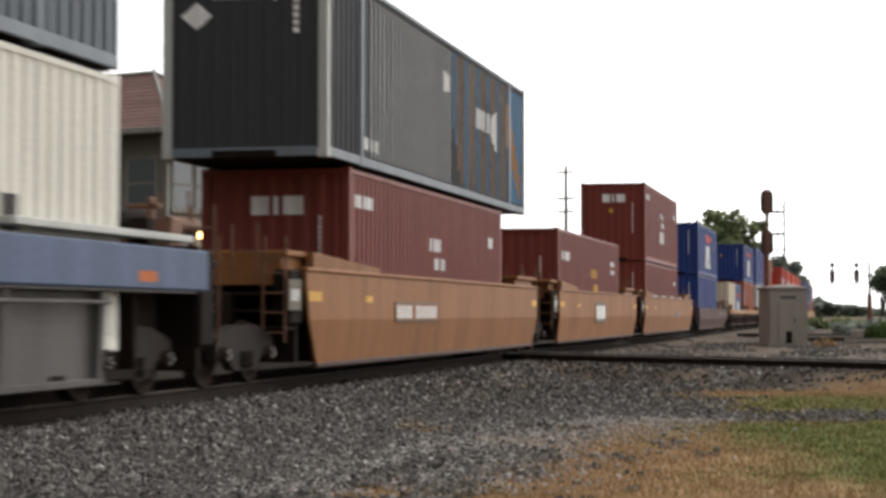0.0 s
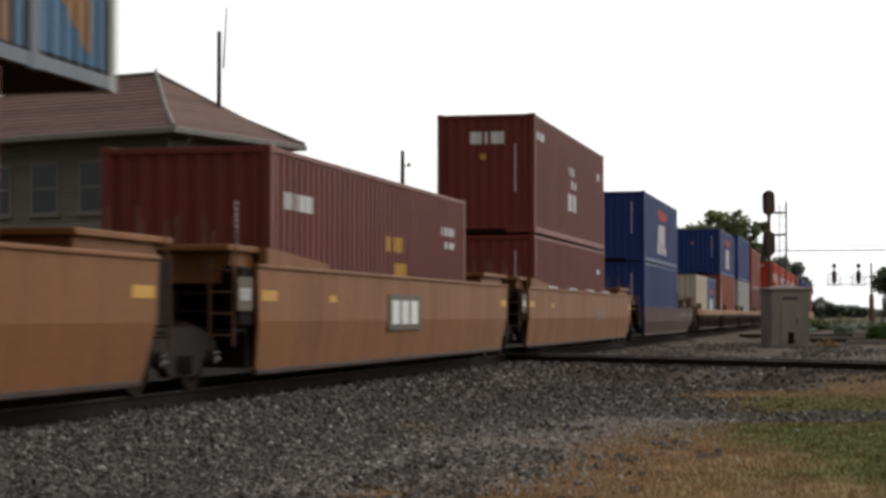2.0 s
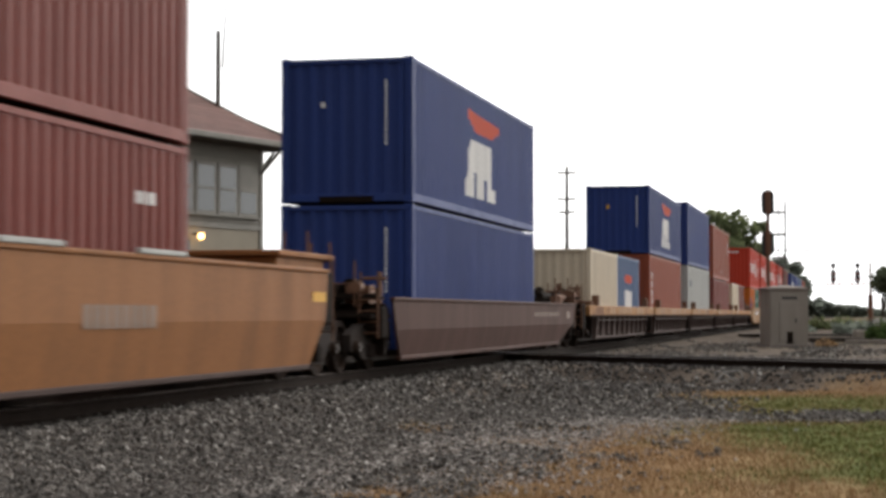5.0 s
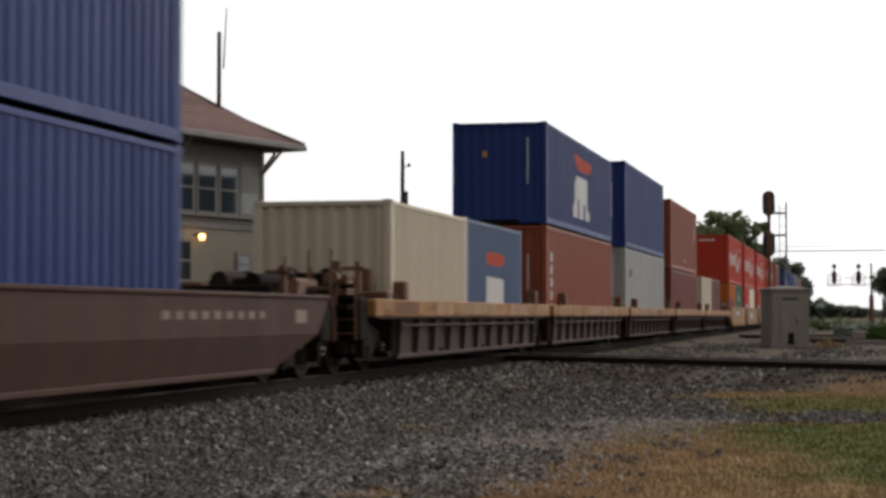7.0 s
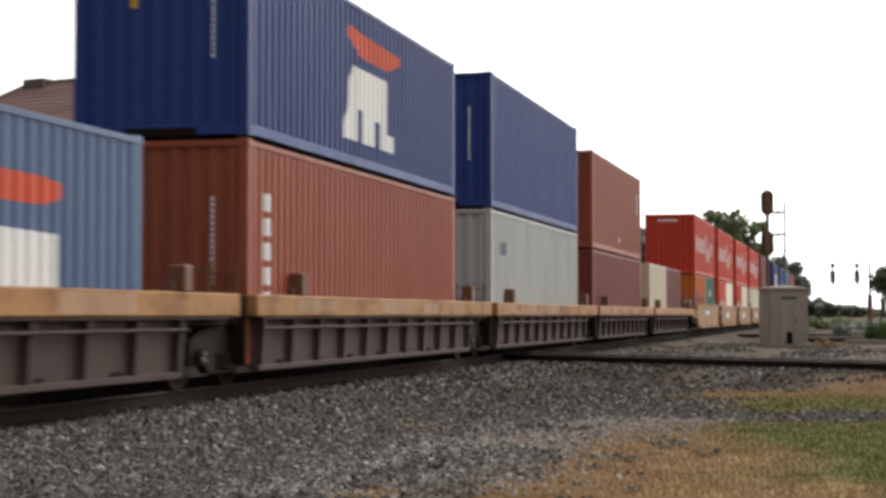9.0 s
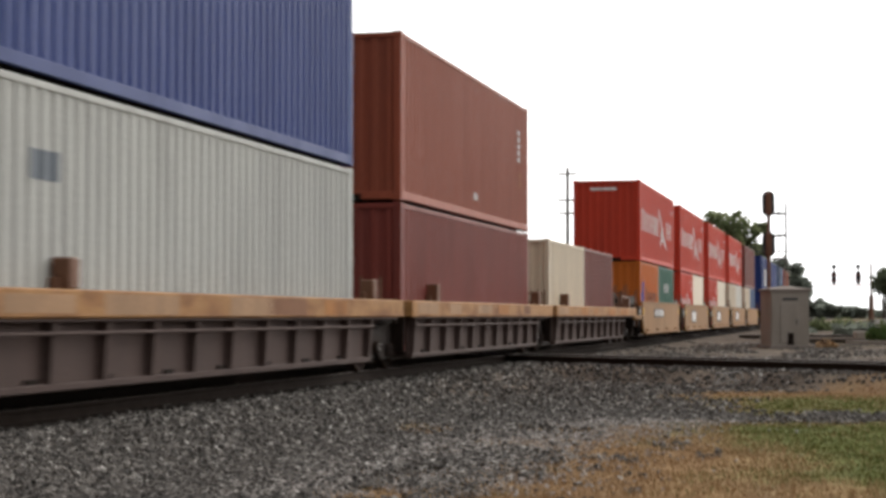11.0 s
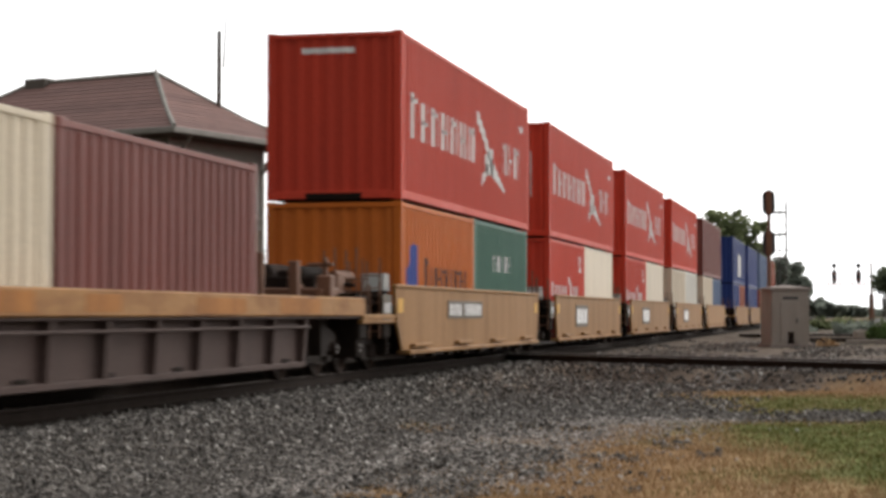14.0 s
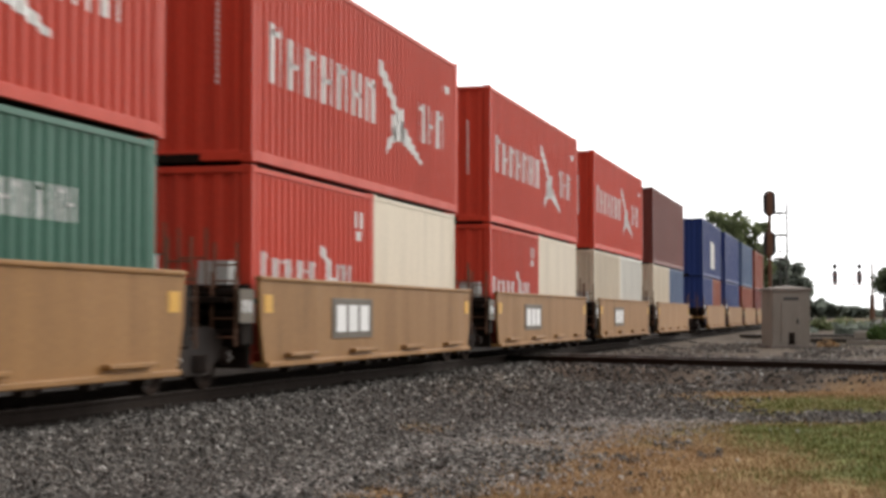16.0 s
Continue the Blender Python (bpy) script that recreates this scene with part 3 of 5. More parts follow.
def container(s_near, length, height, base, colour, label, marks=(), end_marks=(), width=2.438, smooth=False, post=None, corner_in=0.0, rail=None, group="shipping containers on the train"):
    """A shipping box on the train, its nearer end at s_near. marks: (material, shapes) on its sides, u from the nearer end, z from its floor."""
    inward, lowered = width * (GROWN - 1) / 2, height * (GROWN - 1) if base < 1 else 0.0
    width, height, length = width * GROWN, height * GROWN, length * (GROWN if length > 10 else 1.01)
    half, hl = width / 2, length / 2
    c = empty("shipping_container", None, label=label, category="shipping container", group=group)
    post, rail = post or colour, rail or colour
    z0, z1 = 0.16, height - 0.10
    outer = half - 0.012

    def right(d, u, z):
        return (outer + d, u - hl, z)

    def left(d, u, z):
        return (-outer - d, u - hl, z)

    def front(d, u, z):
        return (u - half, -hl + 0.02 - d, z)

    def back(d, u, z):
        return (u - half, hl - 0.02 + d, z)

    part("side_panel", sheet(0.16, length - 0.16, z0, z1, right, smooth), colour, c)
    part("side_panel", sheet(0.16, length - 0.16, z0, z1, left, smooth), colour, c)
    part("end_wall", sheet(0.14, width - 0.14, z0, z1, front), colour, c)
    for a, b in ((0.14, width / 2 - 0.006), (width / 2 + 0.006, width - 0.14)):
        door = part("door", boxes((a - half, b - half, hl - 0.075, hl - 0.03, z0, z1), bevel=0.008), colour, c)
        bm = bmesh.new()
        for k in (0.3, 0.72):
            rod(bm, (a - half + (b - a) * k, hl - 0.012, z0), (a - half + (b - a) * k, hl - 0.012, z1), 0.017)
        part("locking_bars", bm, "grey_metal", door, "galvanised door bars")
    part("roof", boxes((-half + 0.04, half - 0.04, -hl + 0.05, hl - 0.05, height - 0.06, height - 0.03)), colour, c)
    part("floor_frame", boxes((-half + 0.05, half - 0.05, -hl + 0.05, hl - 0.05, 0.03, 0.15)), "undergear", c)
    for sx in (-1, 1):
        x0, x1 = sorted((sx * (half - 0.07), sx * (half - 0.004)))
        part("top_rail", boxes((x0, x1, -hl + 0.16, hl - 0.16, height - 0.10, height - 0.025), bevel=0.008), rail, c)
        part("bottom_rail", boxes((x0, x1, -hl + 0.16, hl - 0.16, 0.02, 0.165), bevel=0.008), rail, c)
        for sy in (-1, 1):
            y0, y1 = sorted((sy * (hl - 0.17), sy * (hl - 0.004)))
            xa, xb = sorted((sx * (half - 0.15), sx * (half - 0.003)))
            part("corner_post", boxes((xa, xb, y0 if not corner_in else y0 + sy * -corner_in, y1 if not corner_in else y1 + sy * -corner_in, 0.11, height - 0.11), bevel=0.012), post, c)
            for zc in (0.0, height - 0.118):
                key = (post, sx, sy)
                if key not in CASTING:
                    bm = boxes((-0.089 if sx > 0 else -0.081, 0.081 if sx > 0 else 0.089, -0.089, 0.089, 0, 0.118), bevel=0.01)
                    CASTING[key] = mesh_of("corner_casting", bm, post)
                shared("corner_casting", CASTING[key], c, pose(sx * (half - 0.081), sy * (hl - 0.089 - corner_in), zc))
    for y in (-hl, hl):
        ya, yb = sorted((y, y - math.copysign(0.07, y)))
        part("end_beam", boxes((-half + 0.16, half - 0.16, ya, yb, height - 0.11, height - 0.02), bevel=0.008), rail, c)
        part("end_beam", boxes((-half + 0.16, half - 0.16, ya, yb, 0.02, 0.16), bevel=0.008), rail, c)
    for material, shapes in marks:
        for shape in shapes:
            part("marking", mark([shape], right, smooth), material, c)
    for material, shapes in end_marks:
        for shape in shapes:
            part("marking", mark([shape], front, False), material, c)
    if length > 10:
        # The recess is a solid block; its shade is the near-black colour.
        part("gooseneck_tunnel", boxes((-0.52, 0.52, -hl - 0.006, -hl + 0.1, 0.0, 0.125), bevel=0.01), "undergear", c, "near-black block standing in for the shaded recess")
    TRAIN.append((c, s_near + hl, base - lowered, -inward))
    return c


STD, HIGH, L40, L20, L53 = 2.591, 2.925, 12.192, 6.058, 16.154
LOW = 0.36                                     # floor of a box in a well


def over(h):
    return LOW + h + 0.03


ID40 = ("lettering", word(10.4, 2.2, 1.2, 0.16, 7) + word(10.7, 1.95, 0.8, 0.13, 4))
ID_END = ("lettering", column(1.98, 1.05, 0.04, 1.2, 15))
MAR = [("lettering", word(0.45, 2.38, 1.0, 0.2, 5)), ("lettering", word(5.55, 1.85, 0.9, 0.24, 3, 0.15) + word(6.05, 1.5, 0.8, 0.22, 2)),
       ("lettering", word(5.4, 0.86, 1.5, 0.48, 2, 0.2)), ("lettering", word(11.1, 2.1, 0.45, 0.22, 2))]
LOGO_END = ("lettering", [(0.85, 1.15, 2.25, 2.55, 2.25, 2.55), (1.22, 1.30, 2.25, 2.55, 2.25, 2.55), (1.38, 1.72, 2.25, 2.55, 2.25, 2.55)])
SHIELD = [(4.62, 5.05, 0.42, 0.6, 0.42, 1.62), (5.05, 5.45, 0.42, 1.62, 0.42, 1.62), (5.45, 5.62, 0.95, 1.62, 0.95, 1.62), (5.62, 6.42, 0.42, 1.62, 0.42, 1.62),
          (6.42, 6.86, 0.86, 1.62, 0.86, 1.62), (6.86, 7.22, 0.42, 1.62, 0.42, 1.62), (7.22, 7.75, 0.42, 0.7, 0.42, 0.7)]
EAGLE = [(4.9, 5.6, 2.05, 2.25, 1.8, 2.2), (5.6, 7.3, 1.8, 2.2, 1.8, 2.16), (7.3, 8.1, 1.8, 2.16, 2.0, 2.14)]
STAR = [(6.6, 7.2, 2.02, 2.30, 1.72, 1.98), (7.2, 7.8, 1.72, 1.98, 1.30, 1.58), (7.35, 8.15, 0.98, 1.40, 1.02, 1.62), (6.95, 7.6, 0.70, 0.82, 1.00, 1.30), (8.0, 8.8, 1.02, 1.42, 0.88, 1.08), (8.8, 9.5, 0.88, 1.08, 0.72, 0.80)]


def star_words(z, k=1.0):
    return [("lettering", strokes(0.8, z, 5.7, 0.72, 7, 1.15)), ("lettering", STAR), ("lettering", strokes(9.25, z, 2.3, 0.72, 3)), ("lettering", word(11.2, 2.3, 0.6, 0.14, 3))]


def small_star(u):
    return [("lettering", strokes(u, 1.14, 2.6, 0.3, 7, 1.25)), ("lettering", [(u + 2.7, u + 3.2, 1.6, 1.75, 1.2, 1.45), (u + 3.0, u + 3.5, 1.1, 1.3, 1.05, 1.2)]),
            ("lettering", strokes(u + 3.6, 1.14, 0.9, 0.3, 3)), ("lettering", word(5.0, 2.05, 0.6, 0.26, 2) + word(5.2, 1.85, 0.3, 0.15, 1))]


# first car
container(-75.0, L40, HIGH, 0.62, "white", "white corrugated shipping container with scuffed paint", [("lettering_dark", word(9.3, 1.2, 0.9, 0.35, 2))])
DEEP, STEPS = 0.075, (0.34, 0.42, 0.92)
container(-79.1, L53, HIGH, 0.62 + HIGH + 0.02, "grey_blue", "dark grey long domestic container above a white one", width=2.59, corner_in=1.98)
DEEP, STEPS = 0.036, (0.30, 0.46, 0.84)
# three tan wells
container(-53.35, L40, HIGH, LOW, "maroon", "maroon corrugated container in a tan well car", MAR, [LOGO_END, ID_END])
DEEP, STEPS = 0.030, (0.25, 0.31, 0.94)
long_box = container(-54.85, L53, HIGH, over(HIGH), "charcoal", "charcoal long container with coloured swirls on its side",
          # Pale bars paint the sky's light along the outer faces of the ribs.
          [("rib_grey", [bar(PITCH * (9 + k), 0.2, 0.075, 2.6) for k in range(22)]),
           ("swirl_blue", [bar(PITCH * (31 + k), max(0.2, 1.3 - 0.3 * k), 0.24, 2.6 - max(0.0, 1.1 - 0.3 * k)) for k in range(21) if k % 4 < 2] + [(14.6, 16.3, 0.22, 2.8, 0.22, 2.8)]),
           ("swirl_orange", [bar(PITCH * (31 + k), max(0.2, 1.0 - 0.25 * k), 0.2, 2.6 - max(0.0, 0.8 - 0.25 * k)) for k in range(21) if k % 4 > 1]),
           ("lettering", [(8.0, 8.45, 1.95, 2.35, 2.0, 2.3)] + word(10.9, 1.55, 1.5, 0.42, 4) + [(12.5, 13.1, 1.5, 1.9, 1.2, 2.1)]),
           ("lettering", word(1.9, 0.3, 1.2, 0.2, 4))],
          [("lettering", [(0.30, 0.55, 2.20, 2.20, 1.98, 2.42), (0.55, 0.80, 1.98, 2.42, 2.20, 2.20)]), ("lettering", word(0.8, 2.45, 0.85, 0.12, 7)),
           ("lettering", [(1.66, 1.80, 2.5, 2.5, 2.4, 2.62), (1.80, 1.96, 2.4, 2.62, 2.5, 2.5)]), ("lettering", column(2.1, 1.9, 0.09, 0.8, 7))],
          width=2.59, post="pale_grey", rail="grey_blue")
for u in (1.98, L53 * GROWN - 1.98):
    part("side_post", boxes((1.27, 1.335, u - L53 * GROWN / 2 - 0.10, u - L53 * GROWN / 2 + 0.10, 0.0, HIGH - 0.03), bevel=0.01), "grey_blue", long_box, "dull grey lifting post")
part("marking", mark([(14.32, 15.0, 1.55, 2.55, 0.95, 1.9), (15.0, 15.9, 0.95, 1.9, 0.3, 0.85)], lambda d, u, z: (1.295 * GROWN - 0.012 + d + 0.005, u - L53 * GROWN / 2, z), False), "swirl_orange", long_box)
DEEP, STEPS = 0.036, (0.30, 0.46, 0.84)
container(-32.85, L40, HIGH, LOW, "maroon", "maroon corrugated container alone in a tan well car",
          [("lettering", word(0.7, 2.15, 1.3, 0.24, 6)), ("lettering_yellow", word(6.3, 1.75, 1.2, 0.26, 3) + word(6.8, 1.3, 0.9, 0.26, 3)), ("lettering", word(6.2, 0.3, 1.3, 0.85, 2, 0.25)), ID40], [ID_END])
container(-12.25, L40, STD, LOW, "maroon", "maroon corrugated container under another in a tan well", [("lettering", word(11.0, 1.9, 0.5, 0.14, 3))], [ID_END])
container(-12.25, L40, HIGH, over(STD), "maroon", "maroon corrugated container stacked on another", MAR, [LOGO_END, ID_END, ("lettering_yellow", [(1.1, 1.25, 1.85, 2.0, 1.85, 2.0)])])
# brown well
container(11.42, L40, STD, LOW, "navy", "navy blue corrugated container in a brown well car", [], [ID_END])
container(11.42, L40, STD, over(STD), "navy", "navy blue container with a white block mark, stacked", [("lettering", SHIELD), ("lettering_red", EAGLE)], [ID_END, ("lettering", [(0.75, 0.85, 1.75, 1.85, 1.75, 1.85)])])
# five units with yellow decks
container(33.75, L20, STD, LOW, "cream", "short cream corrugated container on a yellow-decked car")
container(39.88, L20, STD, LOW, "steel_blue", "short faded blue container with a red mark", [("lettering", [(2.15, 3.95, 0.5, 1.5, 0.5, 1.46)]), ("lettering_red", [(2.1, 2.4, 1.82, 1.98, 1.74, 2.04), (2.4, 3.7, 1.74, 2.04, 1.74, 2.02), (3.7, 4.1, 1.74, 2.02, 1.84, 1.96)])])
container(49.60, L40, HIGH, LOW, "rust_brown", "rust brown corrugated container with upright lettering strip", [("lettering", column(0.75, 0.4, 0.3, 2.0, 6))], [ID_END])
container(49.60, L40, STD, over(HIGH), "navy", "navy blue container with white block mark and red stripe", [("lettering", SHIELD), ("lettering_red", EAGLE)], [ID_END, ("lettering_yellow", [(0.8, 0.92, 1.75, 1.9, 1.75, 1.9)])])
container(65.80, L40, HIGH, LOW, "pale_grey", "pale grey corrugated container with stained corners", [("grey_blue", [(1.1, 1.8, 2.0, 2.3, 2.0, 2.3)])])
container(65.80, L40, HIGH, over(HIGH), "navy", "plain navy blue container stacked on a grey one", [], [ID_END])
container(81.40, L40, STD, LOW, "maroon", "maroon corrugated container under a rust brown one", [])
container(81.40, L40, HIGH, over(STD), "rust_brown", "rust brown container stacked on a maroon one", [("lettering", column(11.3, 1.6, 0.12, 0.8, 5)), ("lettering_yellow", column(11.45, 1.0, 0.12, 0.4, 2)), ("lettering", word(6.2, 0.4, 0.5, 0.14, 2))])
container(96.95, L20, STD, LOW, "cream", "short cream corrugated container near a car's end")
container(103.2, L20, STD, LOW, "dull_maroon", "short dull maroon corrugated container")
# five tan wells
container(117.1, L20, STD, LOW, "orange", "short orange container with dark lettering bars", [("lettering_blue", [(0.5, 0.85, 1.12, 1.45, 1.12, 1.95), (0.85, 1.25, 1.12, 1.95, 1.12, 1.9)]), ("lettering_dark", strokes(1.9, 1.12, 3.7, 0.42, 11, 1.4))])
container(123.25, L20, STD, LOW, "green", "short green container with pale lettering bars", [("lettering", strokes(2.15, 1.6, 1.9, 0.36, 8)), ("lettering_green", word(0.25, 0.95, 0.6, 0.08, 2))])
for s, extra in ((132.7, 0), (148.45, 0)):
    container(s, L20, STD, LOW, "red", "short red container with white lettering bars", small_star(0.5))
    container(s + 6.13, L20, STD, LOW, "cream", "short plain cream smooth container", [], smooth=True)
container(164.3, L20, STD, LOW, "cream", "short cream corrugated container in a tan well", [])
container(170.43, L20, STD, LOW, "white", "short off-white corrugated container in a tan well", [])
container(180.4, L20, STD, LOW, "cream", "short cream container beside a blue one", [])
container(186.53, L20, STD, LOW, "steel_blue", "short faded blue container beside a cream one", [("lettering", word(4.6, 0.7, 0.7, 0.35, 1))])
for s in (117.1, 132.7, 148.45, 164.3):
    container(s, L40, HIGH, over(STD), "red", "bright red container with tall white lettering bars", star_words(1.15), [("lettering", word(0.65, 2.62, 1.25, 0.1, 1))] + ([ID_END] if s > 120 else []))
container(180.4, L40, HIGH, over(STD), "dull_maroon", "dull maroon container stacked on short ones")
# last tan wells
container(203.5, L20, STD, LOW, "navy", "short navy container in a tan well", [("lettering", word(0.8, 0.7, 0.6, 0.5, 1))])
container(209.6, L20, STD, LOW, "rust_brown", "short rust brown container in a tan well")
container(219.5, L40, STD, LOW, "navy", "navy container in a tan well", [("lettering", word(0.8, 0.7, 0.9, 0.6, 1))])
container(235.4, L40, STD, LOW, "rust_brown", "rust brown container in a tan well")
container(251.3, L40, STD, LOW, "maroon", "maroon container in a tan well")
container(203.5, L40, HIGH, over(STD), "navy", "navy container with white block mark, stacked", [("lettering", [(5.0, 7.6, 0.5, 2.0, 0.5, 1.9)])])
container(219.5, L40, HIGH, over(STD), "navy", "plain navy container stacked on another")
container(235.4, L40, HIGH, over(STD), "steel_blue", "faded blue container stacked on a brown one")
container(251.3, L40, HIGH, over(STD), "rust_brown", "rust brown container stacked on a maroon one")

# ---------------------------------------------------------------- rail cars
WHEELS = []
WHEEL_R = 0.42


def wheel_bm():
    bm = bmesh.new()
    n = 28
    prof = [(0.0, 0.10), (0.10, 0.10), (0.11, 0.02), (0.30, -0.015), (0.345, 0.055), (0.42, 0.055), (0.425, -0.06), (0.45, -0.065), (0.45, -0.09), (0.34, -0.09), (0.31, -0.05), (0.12, -0.03), (0.10, -0.10), (0.0, -0.10)]
    rings = [[bm.verts.new((x, r * math.cos(k * 2 * math.pi / n), r * math.sin(k * 2 * math.pi / n))) for k in range(n)] for r, x in ((max(r, 0.002), x) for r, x in prof)]
    for a, b in zip(rings, rings[1:]):
        for k in range(n):
            bm.faces.new((a[k], a[(k + 1) % n], b[(k + 1) % n], b[k]))
    bmesh.ops.recalc_face_normals(bm, faces=bm.faces)
    return bm


WHEEL_MESH = mesh_of("wheel", wheel_bm(), "wheel")
AXLE_MESH = mesh_of("wheelset", rod(bmesh.new(), (-1.0, 0, 0), (1.0, 0, 0), 0.075, 10), "undergear")
CAP_MESH = mesh_of("bearing_cap", rod(bmesh.new(), (0.0, 0, 0), (0.10, 0, 0), 0.115, 12, 0.095), "wheel")
BOLT_MESH = mesh_of("cap_bolt", rod(bmesh.new(), (0.0, 0, 0), (0.02, 0, 0), 0.02, 6), "tread")


def side_frame_mesh():
    out = [(-1.12, 0.34), (-1.12, 0.62), (-0.98, 0.68), (-0.45, 0.80), (0.45, 0.80), (0.98, 0.68), (1.12, 0.62), (1.12, 0.34), (0.98, 0.34), (0.70, 0.40), (0.42, 0.20), (-0.42, 0.20), (-0.70, 0.40), (-0.98, 0.34)]
    bm = prism(bmesh.new(), out, lambda u, v, w: (w, u, v), -0.07, 0.07)
    return mesh_of("side_frame", bm, "truck_steel")


FRAME_MESH = side_frame_mesh()
SPRING_MESH = None


def spring_mesh():
    pts = [(0.05 * math.cos(k * 0.9), 0.05 * math.sin(k * 0.9), 0.24 + 0.006 * k) for k in range(36)]
    bm = bmesh.new()
    rings = [[bm.verts.new((x * (1 + 0.25 * c), y * (1 + 0.25 * c), z + 0.013 * s)) for c, s in ((1, 0), (0, 1), (-1, 0), (0, -1))] for x, y, z in pts]
    for a, b in zip(rings, rings[1:]):
        for k in range(4):
            bm.faces.new((a[k], a[(k + 1) % 4], b[(k + 1) % 4], b[k]))
    return mesh_of("spring", bm, "wheel")


SPRING_MESH = spring_mesh()


def bogie(car, y):
    """A two-axle truck under a car, at y in the car's space."""
    b = part("bogie", boxes((-0.95, 0.95, y - 0.2, y + 0.2, 0.40, 0.66), bevel=0.03), "undergear", car, "near-black cast-steel truck")
    for sx in (-1, 1):
        shared("side_frame", FRAME_MESH, b, pose(sx * 1.0, y, 0))
        for k in (-0.14, 0.0, 0.14):
            shared("spring", SPRING_MESH, b, pose(sx * 1.09, y + k, 0))
    for dy in (-0.89, 0.89):
        w = shared("wheelset", AXLE_MESH, car, pose(0, y + dy, WHEEL_R))
        for sx in (-1, 1):
            shared("wheel", WHEEL_MESH, w, pose(sx * 0.775, 0, 0, 0, 0, 0 if sx > 0 else 180))
            shared("bearing_cap", CAP_MESH, w, pose(sx * 1.06, 0, 0, 0, 0, 0 if sx > 0 else 180))
            for q in range(3):
                shared("cap_bolt", BOLT_MESH, w, pose(sx * 1.16, 0.055 * math.cos(q * 2.094), 0.055 * math.sin(q * 2.094), 0, 0, 0 if sx > 0 else 180))
        WHEELS.append((w, y + dy))


def ladder_bm(x0, x1, y, z0, z1, rungs):
    bm = bmesh.new()
    rod(bm, (x0, y, z0), (x0, y, z1), 0.018)
    rod(bm, (x1, y, z0), (x1, y, z1), 0.018)
    for i in range(rungs):
        z = z0 + (z1 - z0) * (i + 0.5) / rungs
        rod(bm, (x0, y, z), (x1, y, z), 0.013)
    return bm


def end_gear(car, y, way, colour, top, style, outer=False):
    """Platform, steps, hand brake and plates at one end of a unit; way points outward along y."""
    yo = y + way * 0.62

    def span(a, b):
        return sorted((y + way * a, y + way * b))
    if style == "tan":
        inner = 1.0 if way < 0 else 1.9
        part("end_platform", boxes((-1.30, 1.30, *span(-inner, 0.45 if outer and way < 0 else 0.75), top + 0.21, top + 0.29), bevel=0.012), colour, car, "tan overhanging end plate")
        if way < 0:
            for sx in (-1, 1):
                far = 4.1 if outer else 3.3
                bm = prism(bmesh.new(), [(0.4, top), (far, top), (far, top + 0.14), (0.4, top + 0.29)], lambda u, v, w: (sx * w, y - way * u, v), 1.30, 1.42)
                part("side_gusset", bm, colour, car, "tapered tan plate along the top")
        part("platform_web", boxes((-1.22, 1.22, *span(-inner + 0.1, 0.45), top - 0.2, top + 0.21), bevel=0.01), colour, car)
        part("corner_pocket", boxes((1.10, 1.36, *span(-0.05, 0.5), top - 0.75, top + 0.02), bevel=0.03), "undergear", car)
    else:
        part("end_platform", boxes((-1.2, 1.25, *span(-0.5, 0.8), top - 0.30, top - 0.22), bevel=0.012), "undergear", car, "near-black end platform")
        for xx in (0.62, -0.9):
            part("corner_guide", prism(bmesh.new(), [(0, top - 0.05), (0.42, top - 0.05), (0.34, top + 0.26), (0.02, top + 0.26)], lambda u, v, w: (w, y + way * ((-0.72 if style == "tan_ledge" and outer else 0.12) - u), v), xx, xx + 0.42), "pale_grey" if style == "tan_ledge" else "rust_metal", car, "box guide")
        part("corner_pocket", boxes((1.0, 1.34, *span(-0.05, 0.42), 0.55, top - 0.1), bevel=0.03), "undergear", car)
    # These near-black end plates also stand in for the shade around the trucks.
    if outer or style == "tan":
        deep = {"deck": 1.9, "brown": 2.35, "tan_ledge": 1.05, "tan": 1.0}[style]
        part("well_end", boxes((-1.26, 1.26, *span(-deep, -deep + 0.07), 0.26, top - 0.3), bevel=0.012), "undergear", car, "near-black end wall of the well")
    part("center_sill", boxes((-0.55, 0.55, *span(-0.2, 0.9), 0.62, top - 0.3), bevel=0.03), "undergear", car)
    part("bulkhead", boxes((-1.29, 1.29, *span(-0.06, 0.06), 0.26, top - 0.05), bevel=0.012), "undergear", car, "near-black end bulkhead")
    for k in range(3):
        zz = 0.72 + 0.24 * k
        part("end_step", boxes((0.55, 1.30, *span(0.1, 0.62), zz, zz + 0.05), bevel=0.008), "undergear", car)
    part("ladder", ladder_bm(1.0, 1.32, yo, 0.55, top + 0.10, 4), "rust_metal", car, "rust-tinged end ladder")
    part("handrail", ladder_bm(0.55, 0.92, yo, top - 0.1, top + 0.66, 1), "rust_metal", car, "rusty handrail frame")
    part("handrail", ladder_bm(1.0, 1.30, yo - way * 0.1, top - 0.1, top + 0.48, 1), "rust_metal", car, "rusty handrail frame")
    stand = part("brake_stand", boxes((-0.62, -0.42, *span(0.3, 0.5), top - 0.25, top + 0.24), bevel=0.02), "undergear", car)
    part("brake_wheel", rod(bmesh.new(), (-0.52, y + way * 0.5, top + 0.14), (-0.52, y + way * 0.54, top + 0.14), 0.19, 16), "undergear", stand)
    part("air_hose", rod(rod(bmesh.new(), (-0.3, yo, 0.75), (-0.35, yo + way * 0.35, 0.45), 0.03), (-0.35, yo + way * 0.35, 0.45), (-0.3, yo + way * 0.62, 0.5), 0.03), "rubber", car)
